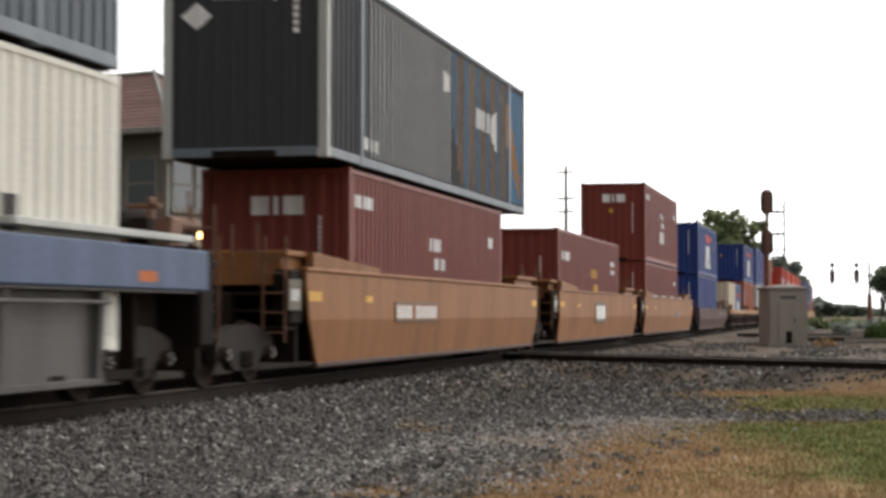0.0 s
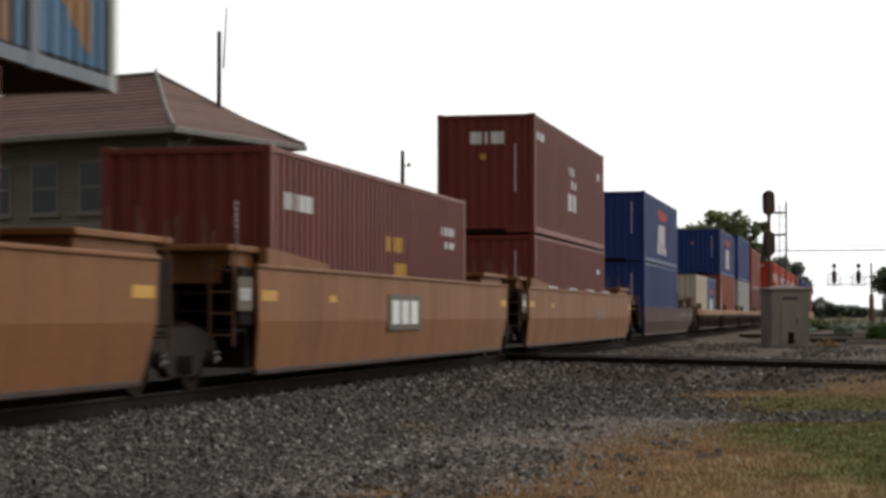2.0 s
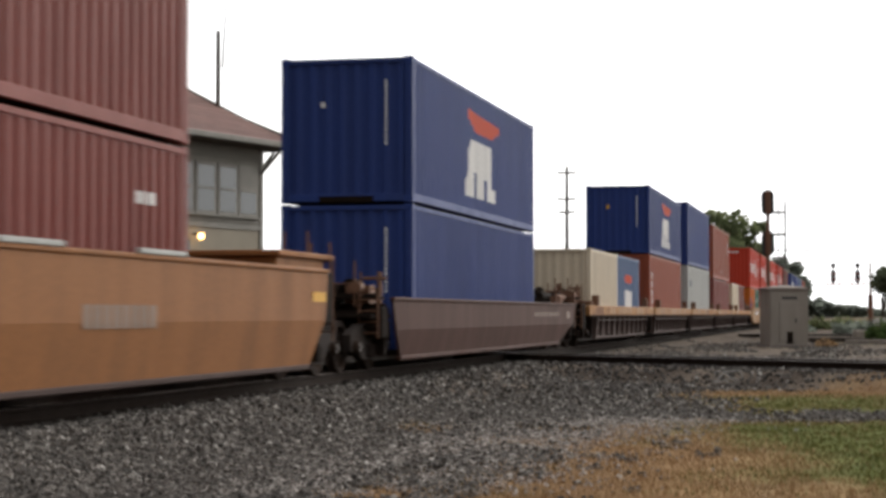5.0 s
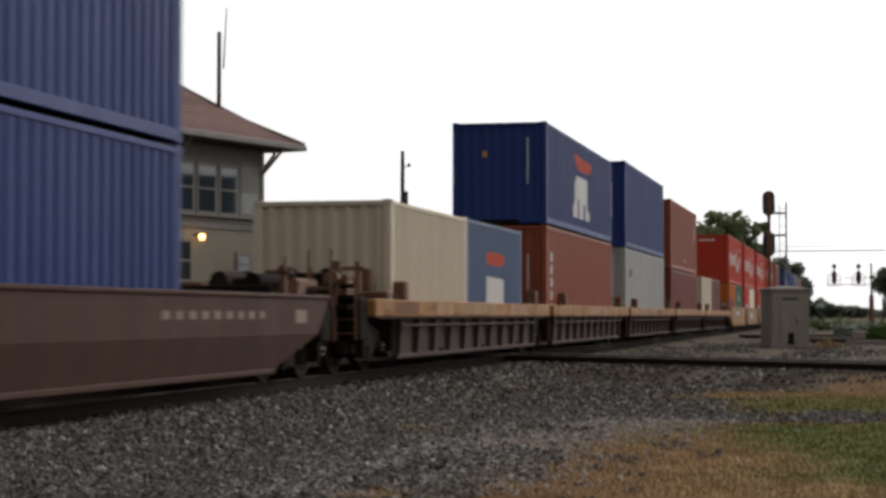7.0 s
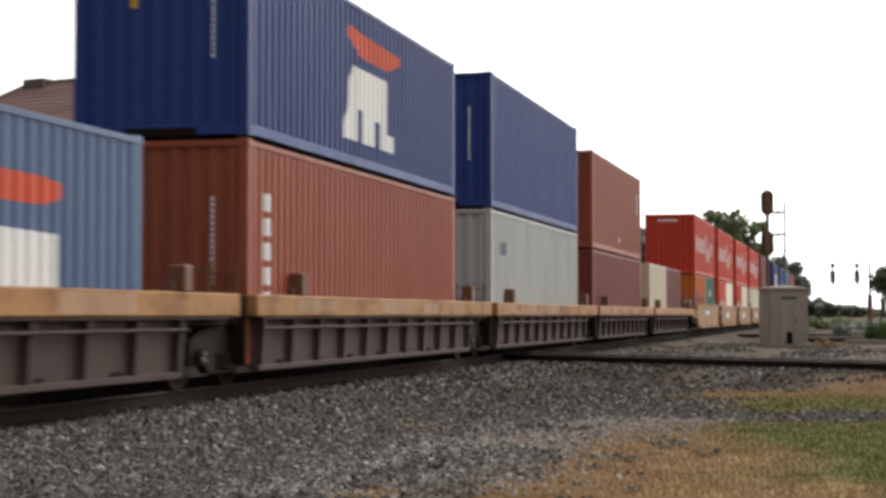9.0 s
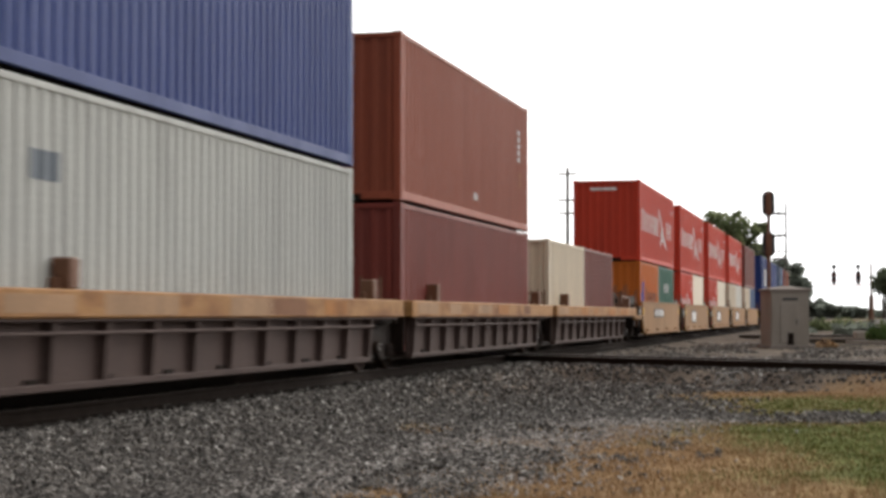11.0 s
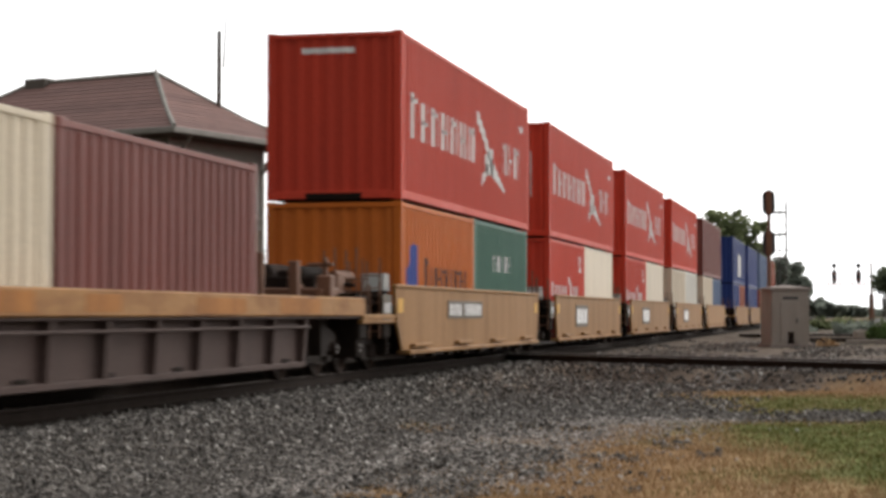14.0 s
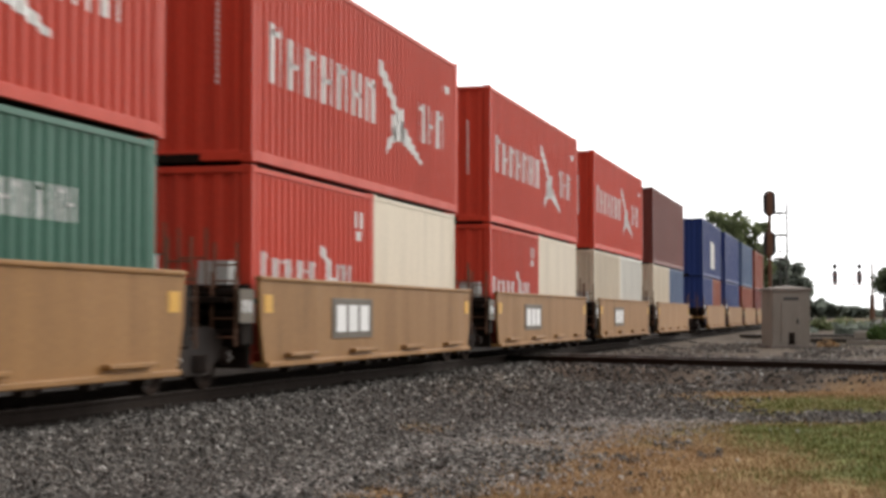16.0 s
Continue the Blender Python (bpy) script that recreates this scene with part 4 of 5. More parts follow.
    if style in ("tan", "tan_ledge") and way < 0:
        pl = part("number_plate", boxes((1.37, 1.40, *span(0.12, 0.68), top - 0.55, top - 0.12)), "plate_dark", car, "dark plate with pale bars")
        for k in range(3):
            part("marking", boxes((1.401, 1.406, y + way * 0.40 - 0.18 + 0.14 * k, y + way * 0.40 - 0.12 + 0.14 * k, top - 0.42, top - 0.26)), "lettering", pl)
    if style in ("deck", "brown"):
        part("bolster", boxes((-0.9, 0.9, *span(-1.85, -0.3), 0.42, top - 0.32), bevel=0.05), "undergear", car, "near-black end bolster")
        for k, (xx, yy, r, ln) in enumerate(((0.55, -0.9, 0.13, 0.9), (-0.1, -0.5, 0.15, 0.7), (0.85, 0.1, 0.10, 0.6))):
            part("brake_cylinder", rod(bmesh.new(), (xx, y + way * yy, top + 0.12 + r), (xx + 0.1, y + way * (yy + ln), top + 0.12 + r), r, 12), ("undergear", "wheel", "rust_metal")[k], car)
        part("brake_rigging", boxes((-0.9, 0.9, *span(-1.1, -0.95), top - 0.1, top + 0.2), (0.25, 0.5, *span(-0.9, 0.3), top - 0.1, top + 0.3), (-0.8, 1.2, *span(0.1, 0.2), top + 0.05, top + 0.12), bevel=0.02), "undergear", car)
        part("brake_lever", boxes((0.95, 1.02, *span(-0.8, -0.7), top - 0.1, top + 0.5), (0.7, 1.1, *span(-0.8, -0.7), top + 0.36, top + 0.42), bevel=0.01), "rust_metal", car)
    if style == "deck":
        part("cross_frame", boxes((-1.35, 1.35, *span(-1.5, -1.25), top - 0.1, top + 0.02), (0.6, 0.75, *span(-1.4, 0.5), top, top + 0.08), bevel=0.02), "rust_metal", car)
        part("guide_post", boxes((0.2, 0.34, *span(-1.9, -1.75), top - 0.2, top + 0.55), bevel=0.015), "rust_metal", car)
        part("guide_post", boxes((0.75, 0.9, *span(-1.9, -1.75), top - 0.2, top + 0.42), bevel=0.015), "rust_metal", car)


def panel(y0, y1, sx, top, bottom, cut0, cut1, crease, lean, ledge):
    """One long side of a well: upright above the crease, leaning in below it, its lower corners cut back for the trucks."""
    bm = bmesh.new()
    x = 1.43
    hh = crease

    def yb(z, y, cut, way):
        k = 1 - min(max((z - bottom) / (0.62 * (top - bottom)), 0), 1)
        return y + way * cut * k
    zs = [top, hh, bottom]
    outs, ins = [], []
    for z in zs:
        xo = x if z >= hh else x - lean
        ya, yc = yb(z, y0, cut0, 1), yb(z, y1, cut1, -1)
        outs.append((bm.verts.new((sx * xo, ya, z)), bm.verts.new((sx * xo, yc, z))))
        ins.append((bm.verts.new((sx * (xo - 0.045), ya, z)), bm.verts.new((sx * (xo - 0.045), yc, z))))
    for rows in (outs, ins):
        for p, q in zip(rows, rows[1:]):
            bm.faces.new((p[0], p[1], q[1], q[0]))
    for e in (0, 1):
        for k in range(2):
            bm.faces.new((outs[k][e], outs[k + 1][e], ins[k + 1][e], ins[k][e]))
    bm.faces.new((outs[0][0], outs[0][1], ins[0][1], ins[0][0]))
    bm.faces.new((outs[2][0], outs[2][1], ins[2][1], ins[2][0]))
    bmesh.ops.recalc_face_normals(bm, faces=bm.faces)
    return bm


def well_car(s0, s1, style, bogies, label, ends=(True, True), sign=None, number_at=None):
    """One unit of a well car between s0 and s1 along the train; y is measured from its middle."""
    mid = (s0 + s1) / 2
    h = (s1 - s0) / 2
    car = empty("well_car", None, label=label, category="rail car", group="well cars of the freight train")
    smooth_tan = style in ("tan", "tan_ledge", "brown")
    colour = {"tan": "tan", "tan_ledge": "tan_yellow", "brown": "brown_well", "yellow": "yellow_deck", "blue": "blue_deck"}[style]
    if smooth_tan:
        top = {"tan": 1.55, "tan_ledge": 1.40, "brown": 1.18}[style]
        bottom = {"tan": 0.23, "tan_ledge": 0.33, "brown": 0.23}[style]
        for sx in (1, -1):
            side = part("side_panel", panel(-h, h, sx, top, bottom, (0.85 if style != "tan_ledge" else 0.5) if ends[0] else 0.22, {"tan": 0.6, "brown": 2.2, "tan_ledge": 0.4}[style] if ends[1] else 0.22, bottom + (top - bottom) * 0.48, 0.10 if style != "tan_ledge" else 0.0, False), colour, car)
            part("top_chord", boxes((min(sx * 1.36, sx * 1.46), max(sx * 1.36, sx * 1.46), -h, h, top, top + 0.06), bevel=0.015), colour, side)
            lo, hi = sorted((sx * 1.24, sx * (1.49 if style == "tan_ledge" else 1.345)))
            part("bottom_chord", boxes((lo, hi, -h + (0.85 if ends[0] else 0.24), h - ((2.2 if style == "brown" else 0.6) if ends[1] else 0.24), bottom - 0.075, bottom), bevel=0.015), "sill_brown" if style == "tan" else colour, side)
            if sx > 0:
                if style == "tan_ledge":
                    for k in range(4):
                        yy = -h + 1.7 + k * (2 * h - 3.4) / 3
                        part("ledge_step", boxes((1.435, 1.53, yy - 0.65, yy + 0.65, bottom + 0.05, bottom + 0.11), bevel=0.012), colour, side)
                    for k in range(9):
                        yy = -h + 1.2 + k * (2 * h - 2.4) / 8
                        part("bracket", boxes((1.34, 1.47, yy - 0.10, yy + 0.10, bottom - 0.15, bottom - 0.07), bevel=0.01), "undergear", side)
                if style == "tan":
                    for k in range(2):
                        yy = (-h + 0.45, h - 0.45)[k]
                        part("reflector", boxes((1.431, 1.438, yy - 0.32, yy + 0.32, top - 0.42, top - 0.28)), "lettering_yellow", side, "yellow reflector strip")
                    part("reflector", boxes((1.431, 1.438, -h + 3.2, -h + 3.6, top - 0.42, top - 0.32)), "lettering_yellow", side, "yellow reflector strip")
                if style == "tan_ledge":
                    for yy in (-h + 0.35, h - 0.35):
                        part("reflector", boxes((1.431, 1.438, yy - 0.17, yy + 0.17, top - 0.42, top - 0.18)), "lettering_yellow", side, "yellow reflector patch")
                if style == "brown":
                    for k in range(9):
                        part("marking", boxes((1.431, 1.436, h - 6.5 + 0.42 * k, h - 6.28 + 0.42 * k, top - 0.28, top - 0.18)), "faded", side)
                    part("marking", boxes((1.431, 1.436, h - 1.6, h - 1.1, top - 0.34, top - 0.16)), "faded", side)
                if sign == "block":
                    yy, drop = (-h + 7.75, 0.56) if style == "tan" else (-h + 4.4, 0.50)
                    pl = part("sign_plate", boxes((1.43, 1.445, yy - 1.12, yy + 1.12, top - drop - 0.30, top - drop + 0.30), bevel=0.004), "plate_dark", side, "dark plate with white block shapes")
                    for k in range(3):
                        part("marking", boxes((1.446, 1.451, yy - 0.90 + 0.64 * k, yy - 0.40 + 0.64 * k, top - drop - 0.2, top - drop + 0.2)), "lettering", pl)
                if sign == "number":
                    yy, drop = (-h + 6.6, 0.57) if style == "tan" else (-h + 5.55, 0.36)
                    pl = part("sign_plate", boxes((1.43, 1.445, yy - 1.6, yy + 1.6, top - drop - 0.17, top - drop + 0.17), bevel=0.004), "plate_dark", side, "plate with a row of pale bars")
                    if style == "tan":
                        pl = part("sign_face", boxes((1.44, 1.449, yy - 1.56, yy + 1.56, top - drop - 0.14, top - drop + 0.14)), "tan", side, "tan face of the plate")
                    for k in (0, 1, 2, 3, 5, 6, 7, 8, 9, 10):
                        part("marking", boxes((1.45, 1.455, yy - 1.46 + 0.27 * k, yy - 1.30 + 0.27 * k, top - drop - 0.11, top - drop + 0.11)), "lettering", pl)
                if sign == "faint":
                    for k in range(4):
                        part("striker", boxes((1.40, 1.47, -h + 2.6 + 3.3 * k, -h + 4.0 + 3.3 * k, top + 0.06, top + 0.12), bevel=0.01), "pale_grey", side, "pale worn striker strip")
                    for k in range(8):
                        part("marking", boxes((1.431, 1.436, h - 8.6 + 0.25 * k, h - 8.42 + 0.25 * k, top - 0.75, top - 0.5)), "faded", side)
        deck_top = top
    else:
        deck_lo, deck_hi = (0.92, 1.21) if style == "yellow" else (1.22, 1.70)
        cut_a, cut_b = (2.0 if ends[0] else 0.5), (2.9 if ends[1] else 1.8)
        sill = "sill_brown" if style == "yellow" else "sill_grey"
        for sx in (1, -1):
            lo, hi = sorted((sx * 1.24, sx * 1.46))
            side = part("deck_beam", boxes((lo, hi, -h + 0.1, h - 0.1, deck_lo, deck_hi), bevel=0.02), colour, car, "scuffed painted top beam")
            if sx > 0 and style == "yellow":
                wear = random.Random(int(s0 * 10))
                for k in range(5):
                    yy, ln = -h + 0.4 + (2 * h - 3.5) * (k + wear.random() * 0.7) / 5, wear.uniform(0.7, 2.2)
                    zz = deck_lo + wear.uniform(0.025, 0.07)
                    part("worn_patch", boxes((1.458, 1.463, yy, yy + ln, zz, deck_hi - wear.uniform(0.025, 0.06)), bevel=0.002), ("beam_pale", "beam_orange", "beam_pale", "beam_brown")[wear.randrange(4)], side)
            lo, hi = sorted((sx * 1.20, sx * 1.27))
            web = part("side_sill", boxes((lo, hi, -h + cut_a, h - cut_b, 0.24, deck_lo), bevel=0.01), sill, car, "grimy side sill")
            lo, hi = sorted((sx * 1.20, sx * 1.345))
            part("sill_flange", boxes((lo, hi, -h + cut_a, h - cut_b, 0.20, 0.28), bevel=0.012), sill, web)
            if sx > 0:
                n = 11 if style == "yellow" else 8
                for k in range(n):
                    yy = -h + cut_a + 0.12 + k * (2 * h - cut_a - cut_b - 0.24) / (n - 1)
                    bm = prism(bmesh.new(), [(1.265, 0.28), (1.35, 0.28), (1.40, deck_lo - 0.036), (1.265, deck_lo - 0.036)], lambda u, v, w: (u, w, v), yy - 0.055, yy + 0.055)
                    part("rib", bm, sill, web)
                part("conduit", rod(bmesh.new(), (1.40, -h + cut_a, deck_lo - 0.15), (1.40, h - cut_b, deck_lo - 0.15), 0.022, 8), sill, web, "thin pipe along the sill")
                part("lip", boxes((1.27, 1.43, -h + 0.4, h - 0.4, deck_lo - 0.035, deck_lo - 0.004), bevel=0.008), sill, side)
                for k in range(3 if style == "blue" else 0):
                    yy = -h + 3 + k * (2 * h - 5) / 2
                    part("reflector", boxes((1.461, 1.467, yy - 0.25, yy + 0.25, deck_lo + 0.08, deck_lo + 0.2)), "orange", side, "worn reflector strip")
                for yy in (-h + 2.3, h - 1.8):
                    gp = part("guide_post", boxes((1.2, 1.42, yy - 0.12, yy + 0.12, deck_hi, deck_hi + 0.32), bevel=0.02), "rust_metal" if style == "yellow" else "undergear", car, "box guide")
                    part("gusset", boxes((1.203, 1.3, yy - 0.2, yy - 0.12, deck_hi, deck_hi + 0.12), bevel=0.01), "rust_metal" if style == "yellow" else "undergear", gp)
                    part("gusset", boxes((1.203, 1.3, yy + 0.12, yy + 0.2, deck_hi, deck_hi + 0.12), bevel=0.01), "rust_metal" if style == "yellow" else "undergear", gp)
                if style == "blue":
                    part("guide_bar", boxes((1.1, 1.46, h - 5.2, h - 0.6, 1.78, 1.86), bevel=0.01), "pale_grey", car)
        deck_top = deck_hi + 0.12
        bottom = 0.24
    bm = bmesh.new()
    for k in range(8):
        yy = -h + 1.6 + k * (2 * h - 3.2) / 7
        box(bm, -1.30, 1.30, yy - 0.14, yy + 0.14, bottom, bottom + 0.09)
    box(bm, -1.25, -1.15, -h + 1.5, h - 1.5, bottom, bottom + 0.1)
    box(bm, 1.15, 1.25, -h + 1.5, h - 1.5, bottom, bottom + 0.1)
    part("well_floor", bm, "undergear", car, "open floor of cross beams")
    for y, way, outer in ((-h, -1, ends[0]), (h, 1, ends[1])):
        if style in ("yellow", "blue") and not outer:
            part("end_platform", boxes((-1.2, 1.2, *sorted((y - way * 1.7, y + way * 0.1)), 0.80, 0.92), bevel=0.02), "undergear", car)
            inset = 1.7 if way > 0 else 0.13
            # Near-black plate in place of the truck's shadow at the joint.
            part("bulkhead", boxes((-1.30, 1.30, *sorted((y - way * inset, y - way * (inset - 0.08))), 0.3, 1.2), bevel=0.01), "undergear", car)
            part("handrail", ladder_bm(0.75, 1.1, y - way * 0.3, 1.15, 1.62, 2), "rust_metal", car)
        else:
            end_gear(car, y, way, colour, deck_top, style if smooth_tan else "deck", outer)
        if outer and style == "tan_ledge":
            shelf = part("end_shelf", boxes((-1.40, 1.40, *sorted((y - way * 0.9, y + way * 1.9)), 0.80, 0.87), bevel=0.015), colour, car, "tan shelf over the truck")
            part("shelf_flange", boxes((1.36, 1.41, *sorted((y - way * 0.9, y + way * 1.9)), 0.87, 0.95), bevel=0.01), colour, shelf)
        if outer:
            cb = part("coupler", boxes((-0.12, 0.12, *sorted((y, y + way * 1.75)), 0.68, 0.92), (-0.2, 0.2, *sorted((y + way * 1.6, y + way * 1.95)), 0.64, 0.96), bevel=0.03), "undergear", car, "knuckle coupler")
        else:
            part("articulated_joint", boxes((-0.4, 0.4, *sorted((y - way * 0.2, y + way * 1.3)), 0.62, 1.02), bevel=0.05), "undergear", car)
    for s in bogies:
        bogie(car, s - mid)
    TRAIN.append((car, mid, 0.0, 0.0))
    return car


well_car(-79.5, -60.25, "blue", (-61.7,), "well car with blue top beams and grimy grey sills", (False, True))
TAN = "tan well car with dusty smooth sides"
well_car(-56.35, -37.4, "tan", (-57.9, -35.7), TAN, (True, False), "number")
well_car(-34.0, -17.0, "tan", (-15.65,), TAN, (False, False), "block")
well_car(-14.3, 5.4, "tan", (5.9,), TAN, (False, True), "faint")
well_car(9.25, 29.3, "brown", (9.0, 29.0), "brown well car with low smooth sides", (True, True))
DECK = "well car with worn yellow top beams and ribbed brown sills"
for k, (a, b, tr) in enumerate(((31.75, 48.75, (32.5, 49.0)), (49.2, 64.75, (65.0,)), (65.2, 80.75, (81.0,)), (81.2, 96.2, (96.4,)), (96.6, 114.0, (112.4,)))):
    well_car(a, b, "yellow", tr, DECK, (k == 0, k == 4))
LEDGE = "tan well car with stepped ledge along its sides"
for k, (a, b, tr) in enumerate(((115.85, 129.75, (115.5, 131.1)), (132.4, 145.4, (146.85,)), (148.15, 161.15, (162.6,)), (164.0, 177.0, (178.6,)), (180.1, 193.1, (194.2,)))):
    well_car(a, b, "tan_ledge", tr, LEDGE, (k == 0, k == 4), ("number", "block", "block", "block", None)[k])
for k in range(4):
    a = 203.2 + 15.9 * k
    well_car(a, a + 13.0, "tan_ledge", ((a - 0.8, a + 14.45) if k == 0 else (a + 14.45,)), LEDGE, (k == 0, k == 3))

# ---------------------------------------------------------------- the signal tower beside the line


def build_tower():
    turn = -16.5
    corner = Vector((-18.8, 47.6))                      # nearest corner of the eaves
    deep, long_ = 6.6, 11.6                              # eaves to eaves
    t = empty("signal_tower", pose(corner.x, corner.y, -0.3, 0, 0, turn), label="two-storey railway signal tower with brown hipped roof", category="building")
    eave, ridge, ov = 6.55, 8.62, 0.95
    # local frame: +y runs along the short face, -x along the long face
    x0, x1, y0, y1 = -long_ + ov, -ov, ov, deep - ov
    wl_ = 0.22
    walls = (("x", x1 - wl_, x1, y0, y1), ("x", x0, x0 + wl_, y0, y1), ("y", x0 + wl_, x1 - wl_, y0, y0 + wl_), ("y", x0 + wl_, x1 - wl_, y1 - wl_, y1))
    low_h = 3.95
    for _, a, b, c, d in walls:
        part("lower_wall", boxes((a, b, c, d, 0, low_h), bevel=0.01), "stucco", t, "beige stuccoed lower wall")
        part("upper_wall", boxes((a, b, c, d, low_h, eave - 0.12)), "siding", t, "grey weathered upper wall")
    part("belt_course", boxes((x0 - 0.04, x1 + 0.04, y0 - 0.04, y1 + 0.04, low_h - 0.1, low_h + 0.06)), "trim", t)
    # clapboards
    n = 13
    for k in range(n):
        z = low_h + 0.08 + k * (eave - 0.3 - low_h) / n
        bm = prism(bmesh.new(), [(0, z), (0.03, z), (0.008, z + 0.18), (0, z + 0.18)], lambda u, v, w: (x1 + u, w, v), y0, y1)
        part("clapboard", bm, "siding", t)
        bm = prism(bmesh.new(), [(0, z), (0.03, z), (0.008, z + 0.18), (0, z + 0.18)], lambda u, v, w: (w, y0 - u, v), x0, x1)
        part("clapboard", bm, "siding", t)
    part("corner_board", boxes((x1 - 0.02, x1 + 0.045, y0 - 0.045, y0 + 0.12, 0, eave - 0.15)), "trim", t)
    part("corner_board", boxes((x1 - 0.02, x1 + 0.045, y1 - 0.12, y1 + 0.045, 0, eave - 0.15)), "trim", t)

    def window(face, u, z, w, h, blind=False):
        """A sash window; face 'e' looks along +x, 's' along -y."""
        place = (lambda d, p, q: (x1 + d, p, q)) if face == "e" else (lambda d, p, q: (p, y0 - d, q))

        def slab(u0, u1, z0, z1, d0, d1):
            bm = bmesh.new()
            a, b = place(d0, u0, z0), place(d1, u1, z1)
            return box(bm, *sorted((a[0], b[0])), *sorted((a[1], b[1])), *sorted((a[2], b[2])))
        win = part("window", slab(u - 0.1, u + w + 0.1, z - 0.1, z + h + 0.12, 0.01, 0.045), "trim", t, "wooden sash window")
        for k, (za, zb) in enumerate(((z, z + h / 2 - 0.03), (z + h / 2 + 0.03, z + h))):
            part("pane", slab(u, u + w, za, zb, 0.047, 0.052), "trim" if blind and k else "glass", win)
        part("sash_bar", slab(u, u + w, z + h / 2 - 0.03, z + h / 2 + 0.03, 0.047, 0.07), "trim", win)
        part("sill", slab(u - 0.14, u + w + 0.14, z - 0.16, z - 0.1, 0.01, 0.12), "trim", win)
    for u in (1.25, 2.35, 3.45, 4.5):
        window("e", u, 4.35, 0.8, 1.35, blind=u > 4)
    for u in (-2.3, -4.2, -6.1, -8.0, -9.9):
        window("s", u, 4.35, 0.95, 1.4, blind=False)
    window("e", 4.35, 2.55, 0.55, 0.5)
    window("e", 1.2, 2.3, 0.75, 1.1)
    # roof: four slopes with a slight flare at the eaves, each with courses of shingles
    rx0, rx1, ry = -long_ + deep / 2, -deep / 2, deep / 2
    corners = [Vector((-long_, 0, eave)), Vector((0, 0, eave)), Vector((0, deep, eave)), Vector((-long_, deep, eave))]
    top_a, top_b = Vector((rx0, ry, ridge)), Vector((rx1, ry, ridge))
    slopes = ((corners[0], corners[1], top_b, top_a), (corners[1], corners[2], top_b, top_b), (corners[2], corners[3], top_a, top_b), (corners[3], corners[0], top_a, top_a))
    for a, b, c, d in slopes:
        sl = part("roof_slope", slope_bm(a, b, c, d, 0.0), "shingle", t, "brown shingled roof slope")
        rows = 15
        for k in range(rows):
            u0, u1 = k / rows, (k + 1) / rows
            part("shingle_course", slope_strip(a, b, c, d, u0, u1), "shingle", sl)
    for a, b in ((corners[1], top_b), (corners[0], top_a), (corners[2], top_b), (corners[3], top_a), (top_a, top_b)):
        m = a.lerp(b, 0.4) - Vector((0, 0, 0.14)) if b.z > a.z + 0.1 else a.lerp(b, 0.5)
        part("hip_cap", rod(rod(bmesh.new(), a + Vector((0, 0, 0.05)), m + Vector((0, 0, 0.06)), 0.07), m + Vector((0, 0, 0.06)), b + Vector((0, 0, 0.06)), 0.07), "trim", t, "pale hip capping")
    part("soffit", boxes((-long_ + 0.05, -0.05, 0.05, deep - 0.05, eave - 0.16, eave - 0.10)), "soffit", t)
    for a, b, c, d in ((-long_, 0, -0.06, 0.0), (-long_, 0, deep, deep + 0.06), (0.0, 0.06, -0.06, deep + 0.06), (-long_ - 0.06, -long_, -0.06, deep + 0.06)):
        part("gutter", boxes((a, b, c, d, eave - 0.15, eave + 0.02), bevel=0.015), "trim", t, "dull metal gutter")
    for yy in (y0 + 0.05, y1 - 0.05):
        part("eave_bracket", rod(bmesh.new(), (x1, yy, eave - 0.95), (-0.15, yy, eave - 0.18), 0.05), "trim", t)
    part("eave_bracket", rod(bmesh.new(), (x1 - 0.1, y1, eave - 0.9), (x1 - 0.1, deep - 0.12, eave - 0.18), 0.05), "trim", t)
    part("chimney", boxes((rx0 - 0.1, rx0 + 0.75, ry - 0.3, ry + 0.3, ridge - 0.3, ridge + 0.16), bevel=0.02), "soffit", t, "low dark ridge vent")
    part("finial", rod(bmesh.new(), top_b, top_b + Vector((0, 0, 0.22)), 0.06, 8, 0.02), "trim", t)
    part("antenna_mast", rod(bmesh.new(), (-1.86, 4.6, eave + 0.35), (-1.86, 4.6, 10.05), 0.075, 8, 0.06), "pole_wood", t, "tall dark antenna mast")
    part("antenna", rod(bmesh.new(), (-1.73, 4.65, 8.9), (-1.65, 4.7, 10.8), 0.03, 6, 0.015), "black_metal", t)
    lamp = part("wall_lamp", rod(bmesh.new(), (x1 + 0.0, 2.15, 3.62), (x1 + 0.22, 2.15, 3.62), 0.03), "black_metal", t, "lit wall lamp")
    bm = bmesh.new()
    bmesh.ops.create_uvsphere(bm, u_segments=12, v_segments=8, radius=0.10, matrix=pose(x1 + 0.32, 2.15, 3.55))
    part("bulb", bm, "glow", lamp, "glowing warm bulb")


def slope_point(a, b, c, d, u, k):
    """A point of a roof slope: k along, u up; slightly flared at the eaves."""
    lo, hi = a.lerp(b, k), d.lerp(c, k)
    p = lo.lerp(hi, u)
    p.z -= 0.42 * u * (1 - u) * (1 - u)
    return p


def slope_bm(a, b, c, d, up):
    bm = bmesh.new()
    grid = [[bm.verts.new(slope_point(a, b, c, d, u / 8, k)) for k in (0, 0.25, 0.5, 0.75, 1)] for u in range(9)]
    for p, q in zip(grid, grid[1:]):
        for i in range(4):
            bm.faces.new((p[i], p[i + 1], q[i + 1], q[i]))
    bmesh.ops.remove_doubles(bm, verts=bm.verts, dist=1e-4)
    return bm


